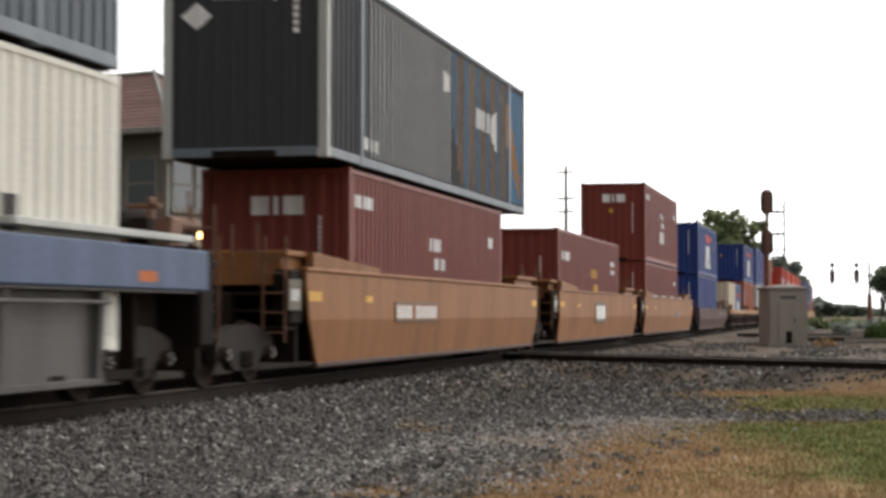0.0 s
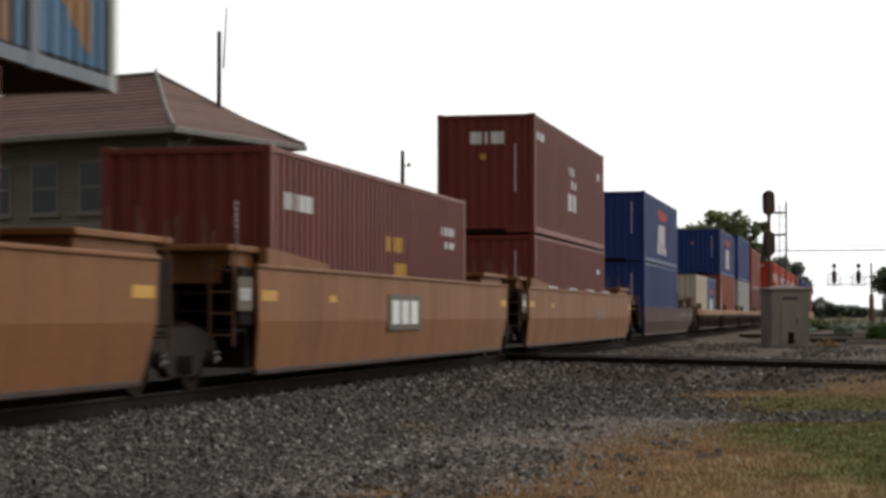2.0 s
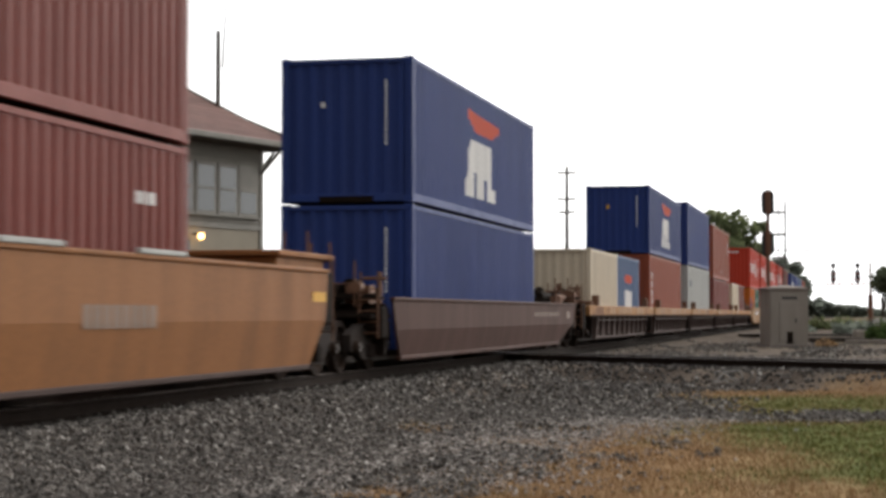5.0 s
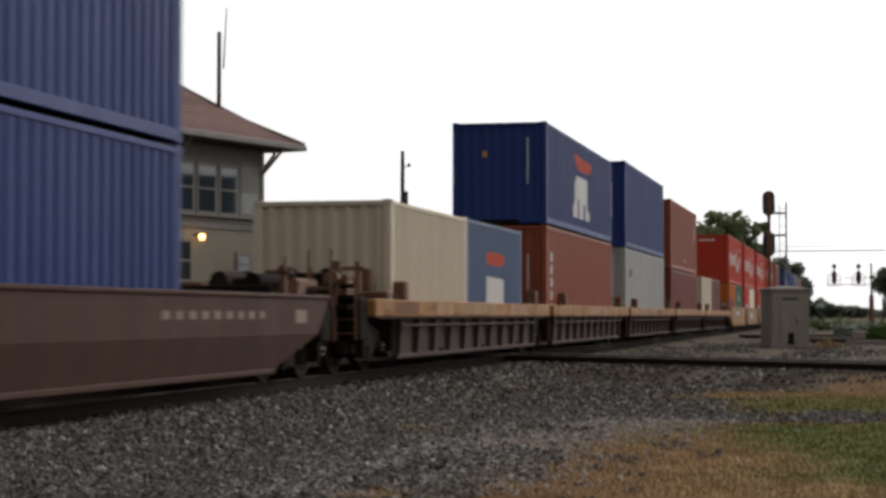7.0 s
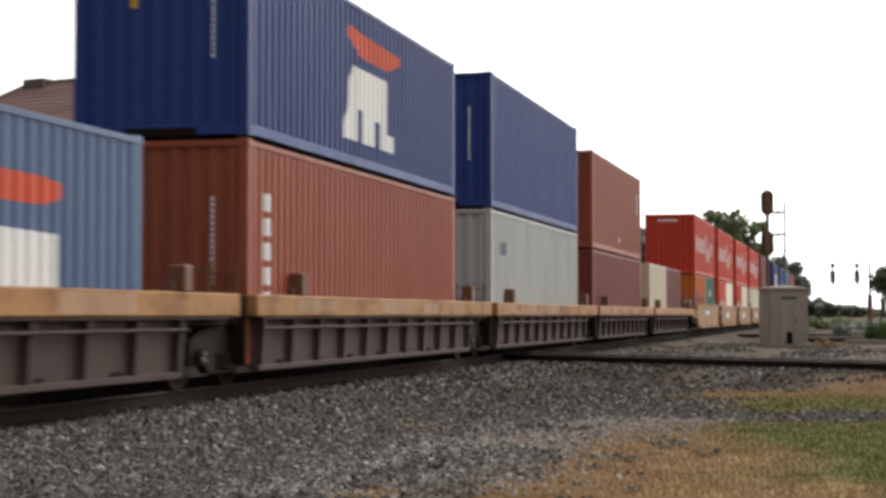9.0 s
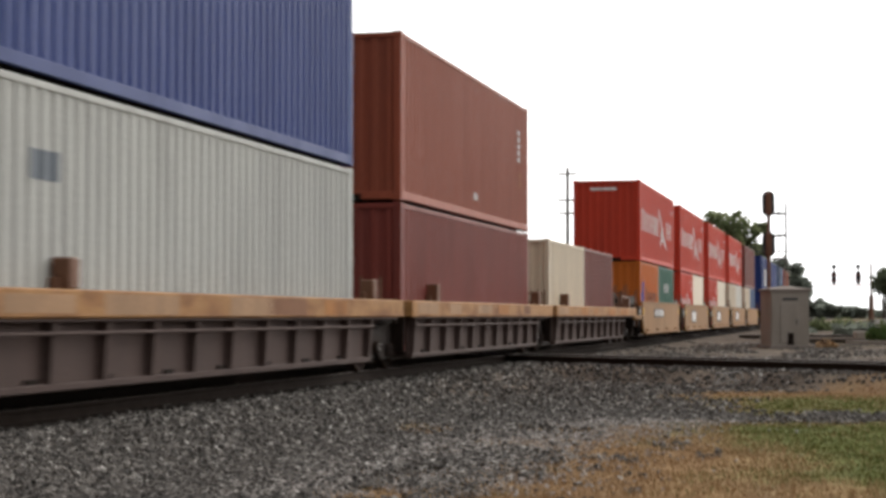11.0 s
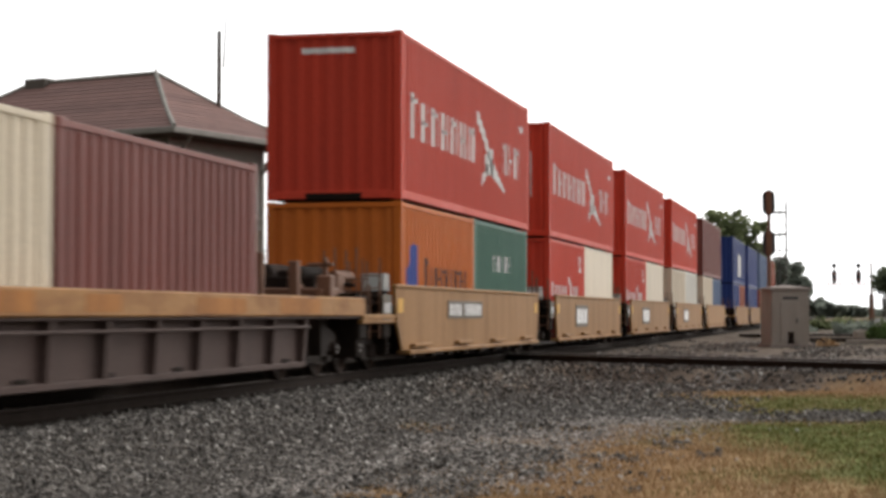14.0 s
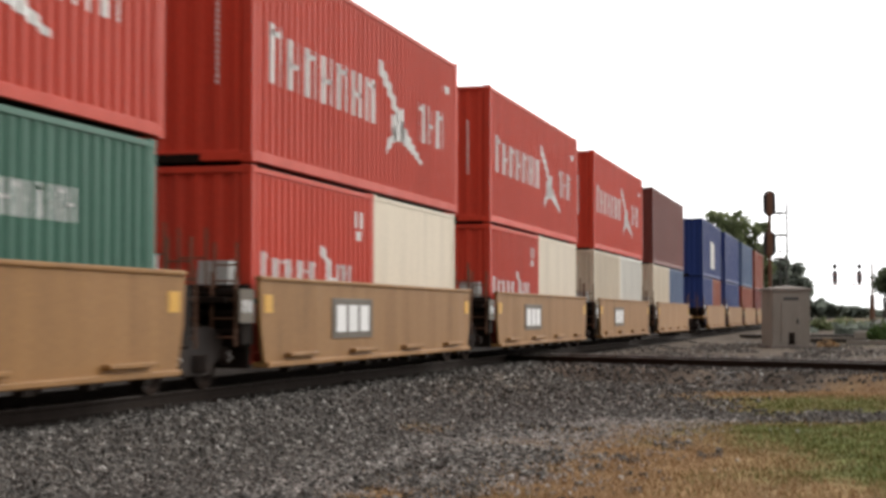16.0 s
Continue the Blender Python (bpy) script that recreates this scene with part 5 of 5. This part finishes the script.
def slope_strip(a, b, c, d, u0, u1):
    bm = bmesh.new()
    n = (b - a).cross(d - a).normalized()
    if n.z < 0:
        n = -n
    lo = [slope_point(a, b, c, d, u0, k) + n * 0.03 for k in (0, 1)]
    hi = [slope_point(a, b, c, d, min(u1, 0.995), k) + n * 0.015 for k in (0, 1)]
    lo2 = [slope_point(a, b, c, d, u0, k) + n * 0.008 for k in (0, 1)]
    v = [bm.verts.new(p) for p in (*lo, *hi, *lo2)]
    bm.faces.new((v[0], v[1], v[3], v[2]))
    bm.faces.new((v[4], v[5], v[1], v[0]))
    return bm


build_tower()

# ---------------------------------------------------------------- line-side things


def oval_bm(rx, rz, y0, y1, at=(0, 0, 0), n=24, stretch=0.0):
    """A flat oval plate facing -y; stretch adds straight sides."""
    pts = []
    for k in range(n):
        a = k * 2 * math.pi / n
        pts.append((rx * math.cos(a), rz * math.sin(a) + (stretch if math.sin(a) > 0 else -stretch)))
    return prism(bmesh.new(), pts, lambda u, v, w: (at[0] + u, at[1] + w, at[2] + v), y0, y1)


def signal_mast(x, y, z, turn, top, heads, cage_to, name_label, face=-1):
    s = empty("railway_signal", pose(x, y, z, 0, 0, turn), label=name_label, category="railway signal")
    part("base", boxes((-0.3, 0.3, -0.3, 0.3, 0, 0.25), bevel=0.03), "concrete", s)
    part("mast", rod(bmesh.new(), (0, 0, 0.2), (0, 0, top), 0.085, 10, 0.07), "rust_metal", s, "slim rust-tinged mast")
    for hz in heads:
        head = part("signal_head", oval_bm(0.26, 0.26, *sorted((face * 0.16, face * 0.11)), (0, 0, hz), stretch=0.26), "black_metal", s, "tall oval black backplate")
        part("housing", boxes((-0.11, 0.11, *sorted((face * 0.11, face * -0.12)), hz - 0.46, hz + 0.46), bevel=0.03), "rust_metal", head)
        for k in (-0.28, 0, 0.28):
            part("lens", rod(bmesh.new(), (0, face * 0.165, hz + k), (0, face * 0.18, hz + k), 0.095, 14), "lens", head)
            part("hood", rod(bmesh.new(), (0, face * 0.16, hz + k + 0.10), (0, face * 0.38, hz + k + 0.09), 0.05, 8), "black_metal", head)
    lad = part("ladder", ladder_bm(0.42, 0.68, 0.1, 0.2, cage_to, 16), "weathered_steel", s, "thin steel ladder")
    for z1 in (cage_to - 0.35, cage_to - 1.25, cage_to - 2.2):
        bm = bmesh.new()
        for k in range(10):
            a, b = math.pi * 2 * k / 10, math.pi * 2 * (k + 1) / 10
            rod(bm, (0.43 + 0.27 * math.cos(a), 0.25 + 0.3 * math.sin(a), z1), (0.43 + 0.27 * math.cos(b), 0.25 + 0.3 * math.sin(b), z1), 0.038, 5)
        part("cage_hoop", bm, "weathered_steel", lad)
    part("rod", rod(bmesh.new(), (0.70, 0.1, cage_to - 2.4), (0.70, 0.1, cage_to + 0.1), 0.035), "weathered_steel", lad)
    return s


signal_mast(-3.49, 74.0, -0.30, 6, 6.1, (5.8, 4.14), 5.75, "railway signal mast with two oval heads and a ladder", 1)
signal_mast(-14.05, 68.6, -0.30, 186, 5.9, (5.6,), 4.9, "railway signal with one oval head beyond the train")


def relay_case():
    c = empty("relay_house", pose(-2.73, 70.2, -0.33, 0, 0, 22), label="weathered grey-tan concrete relay case beside the track", category="relay case")
    bm = prism(bmesh.new(), [(-0.76, -0.62), (0.76, -0.62), (0.76, 0.62), (-0.76, 0.62)], lambda u, v, w: (u, v, w), 0.12, 2.22)
    bmesh.ops.bevel(bm, geom=bm.edges[:], offset=0.03, segments=2, affect="EDGES")
    part("body", bm, "concrete", c)
    part("footing", boxes((-0.84, 0.84, -0.70, 0.70, 0.0, 0.14), bevel=0.02), "concrete_cap", c, "stained footing")
    bm = bmesh.new()
    lo = [bm.verts.new((sx * 0.81, sy * 0.67, 2.20)) for sx, sy in ((-1, -1), (1, -1), (1, 1), (-1, 1))]
    mi = [bm.verts.new((sx * 0.81, sy * 0.67, 2.29)) for sx, sy in ((-1, -1), (1, -1), (1, 1), (-1, 1))]
    hi = [bm.verts.new((sx * 0.12, sy * 0.08, 2.40)) for sx, sy in ((-1, -1), (1, -1), (1, 1), (-1, 1))]
    for a, b in ((lo, mi), (mi, hi)):
        for k in range(4):
            bm.faces.new((a[k], a[(k + 1) % 4], b[(k + 1) % 4], b[k]))
    bm.faces.new(hi)
    bm.faces.new(lo[::-1])
    part("cap", bm, "concrete_cap", c, "shallow sloped cap")
    part("vent", boxes((-0.3, 0.3, -0.64, -0.615, 1.86, 1.95), bevel=0.008), "black_metal", c)
    d = part("door", boxes((-0.40, 0.34, -0.645, -0.618, 0.25, 1.75), bevel=0.01), "concrete", c)
    part("handle", boxes((0.22, 0.27, -0.675, -0.645, 0.95, 1.12), bevel=0.008), "black_metal", d)
    part("hatch", boxes((-0.12, 0.14, -0.648, -0.617, 0.16, 0.62), bevel=0.01), "undergear", c, "small dark hatch")


relay_case()


def utility_pole(x, y, top, arms, extras=(), turn=0):
    p = empty("utility_pole", pose(x, y, -0.35, 0, 0, turn), label="dark timber utility pole " + ("with cross-arms" if arms else "with a small lamp"), category="utility pole", group="utility poles beyond the train")
    part("pole", rod(bmesh.new(), (0, 0, 0), (0, 0, top), 0.17, 10, 0.11), "pole_wood", p)
    for z, w in arms:
        arm = part("crossarm", boxes((-w, w, -0.22, -0.11, z - 0.06, z + 0.06), bevel=0.01), "pole_wood", p)
        for k in (-0.9, -0.5, 0.5, 0.9):
            part("insulator", rod(bmesh.new(), (w * k, -0.165, z + 0.06), (w * k, -0.165, z + 0.22), 0.05, 8, 0.03), "grey_metal", arm)
    for kind, z in extras:
        if kind == "can":
            part("transformer", rod(bmesh.new(), (-0.42, 0, z), (-0.42, 0, z + 0.95), 0.24, 14), "grey_metal", p, "grey transformer can")
        if kind == "lamp":
            a = part("lamp_arm", rod(bmesh.new(), (0, 0, z), (0.45, -0.1, z + 0.15), 0.025), "grey_metal", p)
            part("lamp_head", rod(bmesh.new(), (0.40, -0.1, z + 0.05), (0.40, -0.1, z + 0.25), 0.13, 10, 0.07), "black_metal", a)
        if kind == "box":
            part("junction_box", boxes((0.1, 0.32, -0.15, 0.1, z, z + 0.8), bevel=0.02), "black_metal", p)
        if kind == "whip":
            part("antenna", rod(bmesh.new(), (-0.45, 0, z), (-0.45, 0, z + 5.2), 0.035, 6, 0.015), "grey_metal", p, "thin whip antenna")
    return p


utility_pole(-24.7, 96.9, 10.45, [], [("lamp", 9.5), ("box", 7.4)])
utility_pole(-25.65, 118.0, 10.8, [], [("can", 8.0), ("whip", 7.0), ("box", 7.6)])
utility_pole(-22.65, 114.0, 12.3, [(12.05, 0.75), (11.2, 0.75)])
utility_pole(-21.35, 134.5, 12.5, [(12.0, 0.7), (10.0, 0.7), (9.0, 0.6)])


def wire(a, b, sag, r, label):
    bm = bmesh.new()
    pts = [Vector(a).lerp(Vector(b), k / 14) - Vector((0, 0, sag * 4 * (k / 14) * (1 - k / 14))) for k in range(15)]
    for p, q in zip(pts, pts[1:]):
        rod(bm, p, q, r, 5)
    ob = part("overhead_wire", bm, "wire", None)
    return tagged(ob, label=label, category="cable")


utility_pole(-70, 168, 8.6, [(8.0, 0.7)])
utility_pole(60, 178.3, 9.0, [(8.2, 0.7)])
wire((-70, 168, 7.4), (60, 178, 7.6), 0.5, 0.055, "thin overhead cable across the line")
wire((-70, 168, 7.8), (60, 179, 8.1), 0.5, 0.025, "thin upper overhead cable across the line")

# far signal bracket over the line


def far_signals():
    s = empty("signal_bridge", pose(1.3, 178, -0.35, 0, 0, 0), label="slim bracket carrying two dark signals over the line", category="railway signal")
    part("post", rod(bmesh.new(), (0.0, 0, 0), (0.0, 0, 6.3), 0.13, 8, 0.09), "rust_metal", s, "rust-tinged post")
    part("mast_base", rod(bmesh.new(), (0, 0, 0), (0, 0, 3.2), 0.3, 10, 0.22), "rust_metal", s)
    bm = bmesh.new()
    rod(bm, (0, 0, 4.25), (-4.2, 0, 4.25), 0.045)
    rod(bm, (0, 0, 4.9), (-2.6, 0, 4.9), 0.035)
    part("bracket", bm, "flare_red", s, "pinkish red bracket arm")
    for xx in (-3.5, -1.2):
        part("signal_head", oval_bm(0.22, 0.2, -0.14, -0.08, (xx, 0, 6.0), stretch=0.05), "black_metal", s)
        part("signal_head", oval_bm(0.24, 0.3, -0.14, -0.08, (xx, 0, 4.95), stretch=0.35), "black_metal", s)
        part("head_post", rod(bmesh.new(), (xx, 0, 4.2), (xx, 0, 6.25), 0.05), "rust_metal", s)
        bm = bmesh.new()
        for z in (4.1, 4.65, 5.2):
            rod(bm, (xx - 0.6, -0.4, z), (xx + 0.6, -0.4, z), 0.035)
        for dx in (-0.6, 0.6):
            rod(bm, (xx + dx, -0.4, 4.1), (xx + dx, -0.4, 5.2), 0.035)
            rod(bm, (xx + dx, -0.4, 4.15), (xx + dx, 0.0, 4.15), 0.03)
        part("basket", bm, "flare_red", s, "pinkish red railing round the signal")


far_signals()


def tree(x, y, h, spread, leaf, n, label, seed, leaf_size=0.32, bare=0.25):
    rnd = random.Random(seed)
    t = empty("tree", pose(x, y, -0.4, 0, 0, rnd.uniform(0, 360)), label=label, category="tree", group="trees along the line")
    bm = bmesh.new()
    lean = Vector((rnd.uniform(-0.3, 0.3), rnd.uniform(-0.3, 0.3), 0))
    rod(bm, (0, 0, 0), lean + Vector((0, 0, h * 0.45)), h * 0.028, 8, h * 0.018)
    tips = []
    for k in range(9):
        a = rnd.uniform(0, 6.28)
        z0 = h * rnd.uniform(0.25, 0.45)
        tip = Vector((math.cos(a) * spread * rnd.uniform(0.35, 0.8), math.sin(a) * spread * rnd.uniform(0.35, 0.8), h * rnd.uniform(0.5, 0.92)))
        rod(bm, lean * (z0 / (h * 0.45)) + Vector((0, 0, z0)), tip, h * 0.011, 5, h * 0.004)
        tips.append(tip)
    part("trunk", bm, "bark", t)
    clumps = []
    for k in range(48):
        tip = rnd.choice(tips)
        c = tip.lerp(Vector((0, 0, h * (0.62 if bare > 0.02 else 0.2))), rnd.uniform(0, 0.9 if bare < 0.15 else 0.7)) + Vector((rnd.gauss(0, spread * 0.18), rnd.gauss(0, spread * 0.18), rnd.gauss(0, h * 0.06)))
        clumps.append((c, rnd.uniform(0.12, 0.26) * spread + 0.25))
    verts, faces = [], []
    for k in range(n):
        c, r = rnd.choice(clumps)
        d = Vector((rnd.gauss(0, 1), rnd.gauss(0, 1), rnd.gauss(0, 0.8)))
        p = c + d.normalized() * r * rnd.uniform(0.35, 1.05)
        p.z = min(max(p.z, h * bare), h)
        m = Euler((rnd.uniform(-1.2, 1.2), rnd.uniform(-1.2, 1.2), rnd.uniform(0, 6.28))).to_matrix() * (leaf_size * rnd.uniform(0.6, 1.3))
        i = len(verts)
        for q in ((-0.5, -0.35, 0), (0.1, -0.5, 0.12), (0.55, 0.1, 0), (0.0, 0.5, -0.1), (-0.5, 0.25, 0.08)):
            verts.append(p + m @ Vector(q))
        faces.append(tuple(range(i, i + 5)))
    me = bpy.data.meshes.new("crown")
    me.from_pydata([tuple(v) for v in verts], [], faces)
    me.materials.append(M[leaf])
    crown = new("crown", me)
    crown.parent = t
    return t


GREEN = "leafy green tree standing behind the railway"
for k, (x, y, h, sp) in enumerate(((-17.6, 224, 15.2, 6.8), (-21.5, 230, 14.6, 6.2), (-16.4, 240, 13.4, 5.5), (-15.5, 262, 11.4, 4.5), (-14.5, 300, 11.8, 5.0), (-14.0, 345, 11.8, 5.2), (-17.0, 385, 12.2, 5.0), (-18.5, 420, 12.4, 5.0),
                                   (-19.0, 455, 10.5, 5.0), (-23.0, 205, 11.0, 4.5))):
    # The farther trees take the leaf colour with haze mixed in.
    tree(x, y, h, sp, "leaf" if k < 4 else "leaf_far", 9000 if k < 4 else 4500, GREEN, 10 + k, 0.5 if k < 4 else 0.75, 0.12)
FAR = "hazy distant tree beside the line"
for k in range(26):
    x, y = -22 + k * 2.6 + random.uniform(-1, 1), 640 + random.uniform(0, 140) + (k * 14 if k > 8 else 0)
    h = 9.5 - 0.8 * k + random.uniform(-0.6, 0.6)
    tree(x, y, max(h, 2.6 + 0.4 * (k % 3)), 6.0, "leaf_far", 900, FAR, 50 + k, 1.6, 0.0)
tree(2.2, 148, 5.9, 2.3, "leaf_dark", 4200, "dense dark tree at the edge of the yard", 91, 0.26, 0.16)
tree(3.9, 156, 7.0, 2.6, "leaf_dark", 3000, "dense dark tree at the edge of the yard", 92, 0.3, 0.12)
for k in range(7):
    tree(-45 + 5 * k, 165 + 7 * k, 6.5 + random.uniform(-1, 1), 4.5, "leaf_dark", 1200, "dark tree beyond the far side of the line", 120 + k, 0.6, 0.05)


def bush(x, y, h, r, n, seed, label, material="weed", leaf=0.12):
    rnd = random.Random(seed)
    b = empty("bush", pose(x, y, ground_z(x, y) - 0.02), label=label, category="bush")
    bm = bmesh.new()
    for k in range(12):
        a = rnd.uniform(0, 6.28)
        rod(bm, (rnd.gauss(0, 0.1), rnd.gauss(0, 0.1), 0), (math.cos(a) * r * 0.6, math.sin(a) * r * 0.6, h * rnd.uniform(0.5, 0.9)), 0.012, 5, 0.005)
    part("stem", bm, "bark", b)
    verts, faces = [], []
    for k in range(n):
        a, q = rnd.uniform(0, 6.28), math.sqrt(rnd.random())
        p = Vector((math.cos(a) * r * q, math.sin(a) * r * q, h * rnd.uniform(0.02, 1.0) * (1 - 0.5 * q * q) * (0.75 + 0.35 * math.sin(a * 3 + seed))))
        m = Euler((rnd.uniform(-1.2, 1.2), rnd.uniform(-1.2, 1.2), rnd.uniform(0, 6.28))).to_matrix() * (leaf * rnd.uniform(0.6, 1.4))
        i = len(verts)
        for c in ((-0.5, -0.3, 0), (0.2, -0.4, 0.1), (0.6, 0.1, 0), (0.0, 0.45, -0.1)):
            verts.append(p + m @ Vector(c))
        faces.append(tuple(range(i, i + 4)))
    me = bpy.data.meshes.new("leaves")
    me.from_pydata([tuple(v) for v in verts], [], faces)
    me.materials.append(M[material])
    new("leaves", me).parent = b


bush(1.35, 84, 1.05, 1.0, 2600, 3, "low green weeds growing beside the track")
bush(2.6, 92, 1.5, 1.3, 2200, 4, "low green weeds growing beside the track")
bush(-1.15, 71.5, 0.35, 0.45, 500, 5, "yellowish weeds at the foot of the relay case", "grass_dry", 0.08)


for k in range(12):
    bush(-4.5 + 0.75 * k + random.uniform(-0.6, 0.6), 118 + 14 * (k % 5) + random.uniform(-5, 5), random.uniform(0.5, 1.1), random.uniform(0.9, 1.7), 500, 30 + k, "low pale and green brush on the gravel beside the line", "leaf_far" if k % 2 else "leaf", 0.3)


def parked_car(x, y, turn):
    c = empty("parked_car", pose(x, y, ground_z(x, y), 0, 0, turn), label="white parked car half hidden by weeds", category="car")
    bm = prism(bmesh.new(), [(-2.2, 0.35), (2.2, 0.35), (2.25, 0.75), (1.95, 0.95), (1.0, 1.02), (-1.9, 1.05), (-2.25, 0.85)], lambda u, v, w: (w, u, v), -0.85, 0.85)
    bmesh.ops.bevel(bm, geom=bm.edges[:], offset=0.05, segments=2, affect="EDGES")
    part("body", bm, "car_white", c)
    bm = prism(bmesh.new(), [(-1.75, 1.0), (0.95, 1.0), (0.3, 1.46), (-1.2, 1.48)], lambda u, v, w: (w, u, v), -0.72, 0.72)
    bmesh.ops.bevel(bm, geom=bm.edges[:], offset=0.05, segments=2, affect="EDGES")
    part("cabin", bm, "car_white", c)
    part("windscreen", prism(bmesh.new(), [(0.97, 1.03), (1.0, 1.03), (0.40, 1.43), (0.37, 1.43)], lambda u, v, w: (w, u, v), -0.62, 0.62), "glass", c)
    for sx in (-1, 1):
        part("side_window", prism(bmesh.new(), [(-1.5, 1.06), (0.65, 1.06), (0.22, 1.40), (-1.1, 1.42)], lambda u, v, w: (sx * (0.722 + w), u, v), 0.0, 0.006), "glass", c)
        for yy in (-1.4, 1.4):
            w = part("wheel", rod(bmesh.new(), (sx * 0.68, yy, 0.32), (sx * 0.87, yy, 0.32), 0.32, 18), "rubber", c)
            part("rim", rod(bmesh.new(), (sx * 0.872, yy, 0.32), (sx * 0.88, yy, 0.32), 0.19, 12), "grey_metal", w)
        part("headlight", boxes((sx * 0.68 - 0.14, sx * 0.68 + 0.14, 2.235, 2.262, 0.62, 0.76), bevel=0.01), "glass", c)


parked_car(3.6, 140, 70)
parked_car(-33.5, 128, 80)


def tangled_wire():
    z = ground_z(-1.75, 37.0)
    t = empty("bent_wire_frame", pose(-2.55, 36.6, ground_z(-2.55, 36.6) + 0.01, 0, 0, 20), label="bent pale wire frame lying on the gravel", category="scrap wire")
    pts = [(-0.3, 0, 0.0), (-0.25, 0, 0.24), (0.28, 0.02, 0.26), (0.32, 0, 0.03), (0.1, -0.08, 0.12), (-0.15, -0.05, 0.05), (-0.3, -0.1, 0.02), (-0.05, 0.05, 0.22), (0.2, -0.1, 0.0)]
    for p, q in zip(pts, pts[1:]):
        part("wire", rod(bmesh.new(), p, q, 0.014, 5), "bent_wire", t)


tangled_wire()

block = part("concrete_block", boxes((-0.33, 0.33, -0.3, 0.3, 0, 0.5), bevel=0.06), "concrete", None)
block.matrix_basis = pose(0.15, 91, ground_z(0.15, 91) - 0.02, 0, 0, 12)
tagged(block, label="pale weathered concrete block on the gravel", category="debris", group="debris near the tracks")

# stray ties and slabs lying beyond the crossing
for k, (x, y, w, turn) in enumerate(((0.6, 78.5, 2.2, 70), (-0.9, 83, 2.6, 80), (1.4, 86, 2.4, 66), (2.3, 80, 1.6, 75), (-1.5, 90, 2.5, 84))):
    b = part("old_tie", boxes((-w / 2, w / 2, -0.12, 0.12, 0, 0.2), bevel=0.02), "tie" if k % 2 else "concrete", None)
    b.matrix_basis = pose(x, y, ground_z(x, y) - 0.02, 0, 0, turn - 80)
    tagged(b, label="old discarded timber tie on the gravel" if k % 2 else "pale discarded concrete slab on the gravel", category="debris", group="debris near the tracks")

# ---------------------------------------------------------------- what moves
RUN = [(0, 80.7), (0.5, 74.57), (1, 68.42), (1.5, 62.28), (2, 56.18), (2.5, 50.08), (3, 43.99), (3.5, 37.95), (4, 31.96), (4.5, 25.98), (5, 20.0), (5.5, 14.02), (6, 8.04), (6.5, 2.06),
       (7, -3.92), (7.5, -9.87), (8, -15.66), (8.5, -21.4), (9, -27.15), (9.5, -33.02), (10, -38.95), (10.5, -44.9), (11, -50.87), (11.5, -56.83), (12, -62.77), (12.5, -68.71), (13, -74.63),
       (13.5, -80.57), (14, -86.56), (14.5, -92.54), (15, -98.45), (15.5, -104.36), (16, -110.18)]


def motions():
    for ob, s, z, x in TRAIN:
        walk(ob, [(t, pose(TRACK + x, y + s, z)) for t, y in RUN])
    ts, ys = [r[0] for r in RUN], [r[1] for r in RUN]
    steps = [k / FPS for k in range(0, 16 * FPS + 1)]
    gone = [(t, math.degrees((ys[0] - np.interp(t, ts, ys)) / WHEEL_R)) for t in steps]
    for w, y in WHEELS:
        walk(w, [(t, pose(0, y, WHEEL_R, a)) for t, a in gone])


motions()
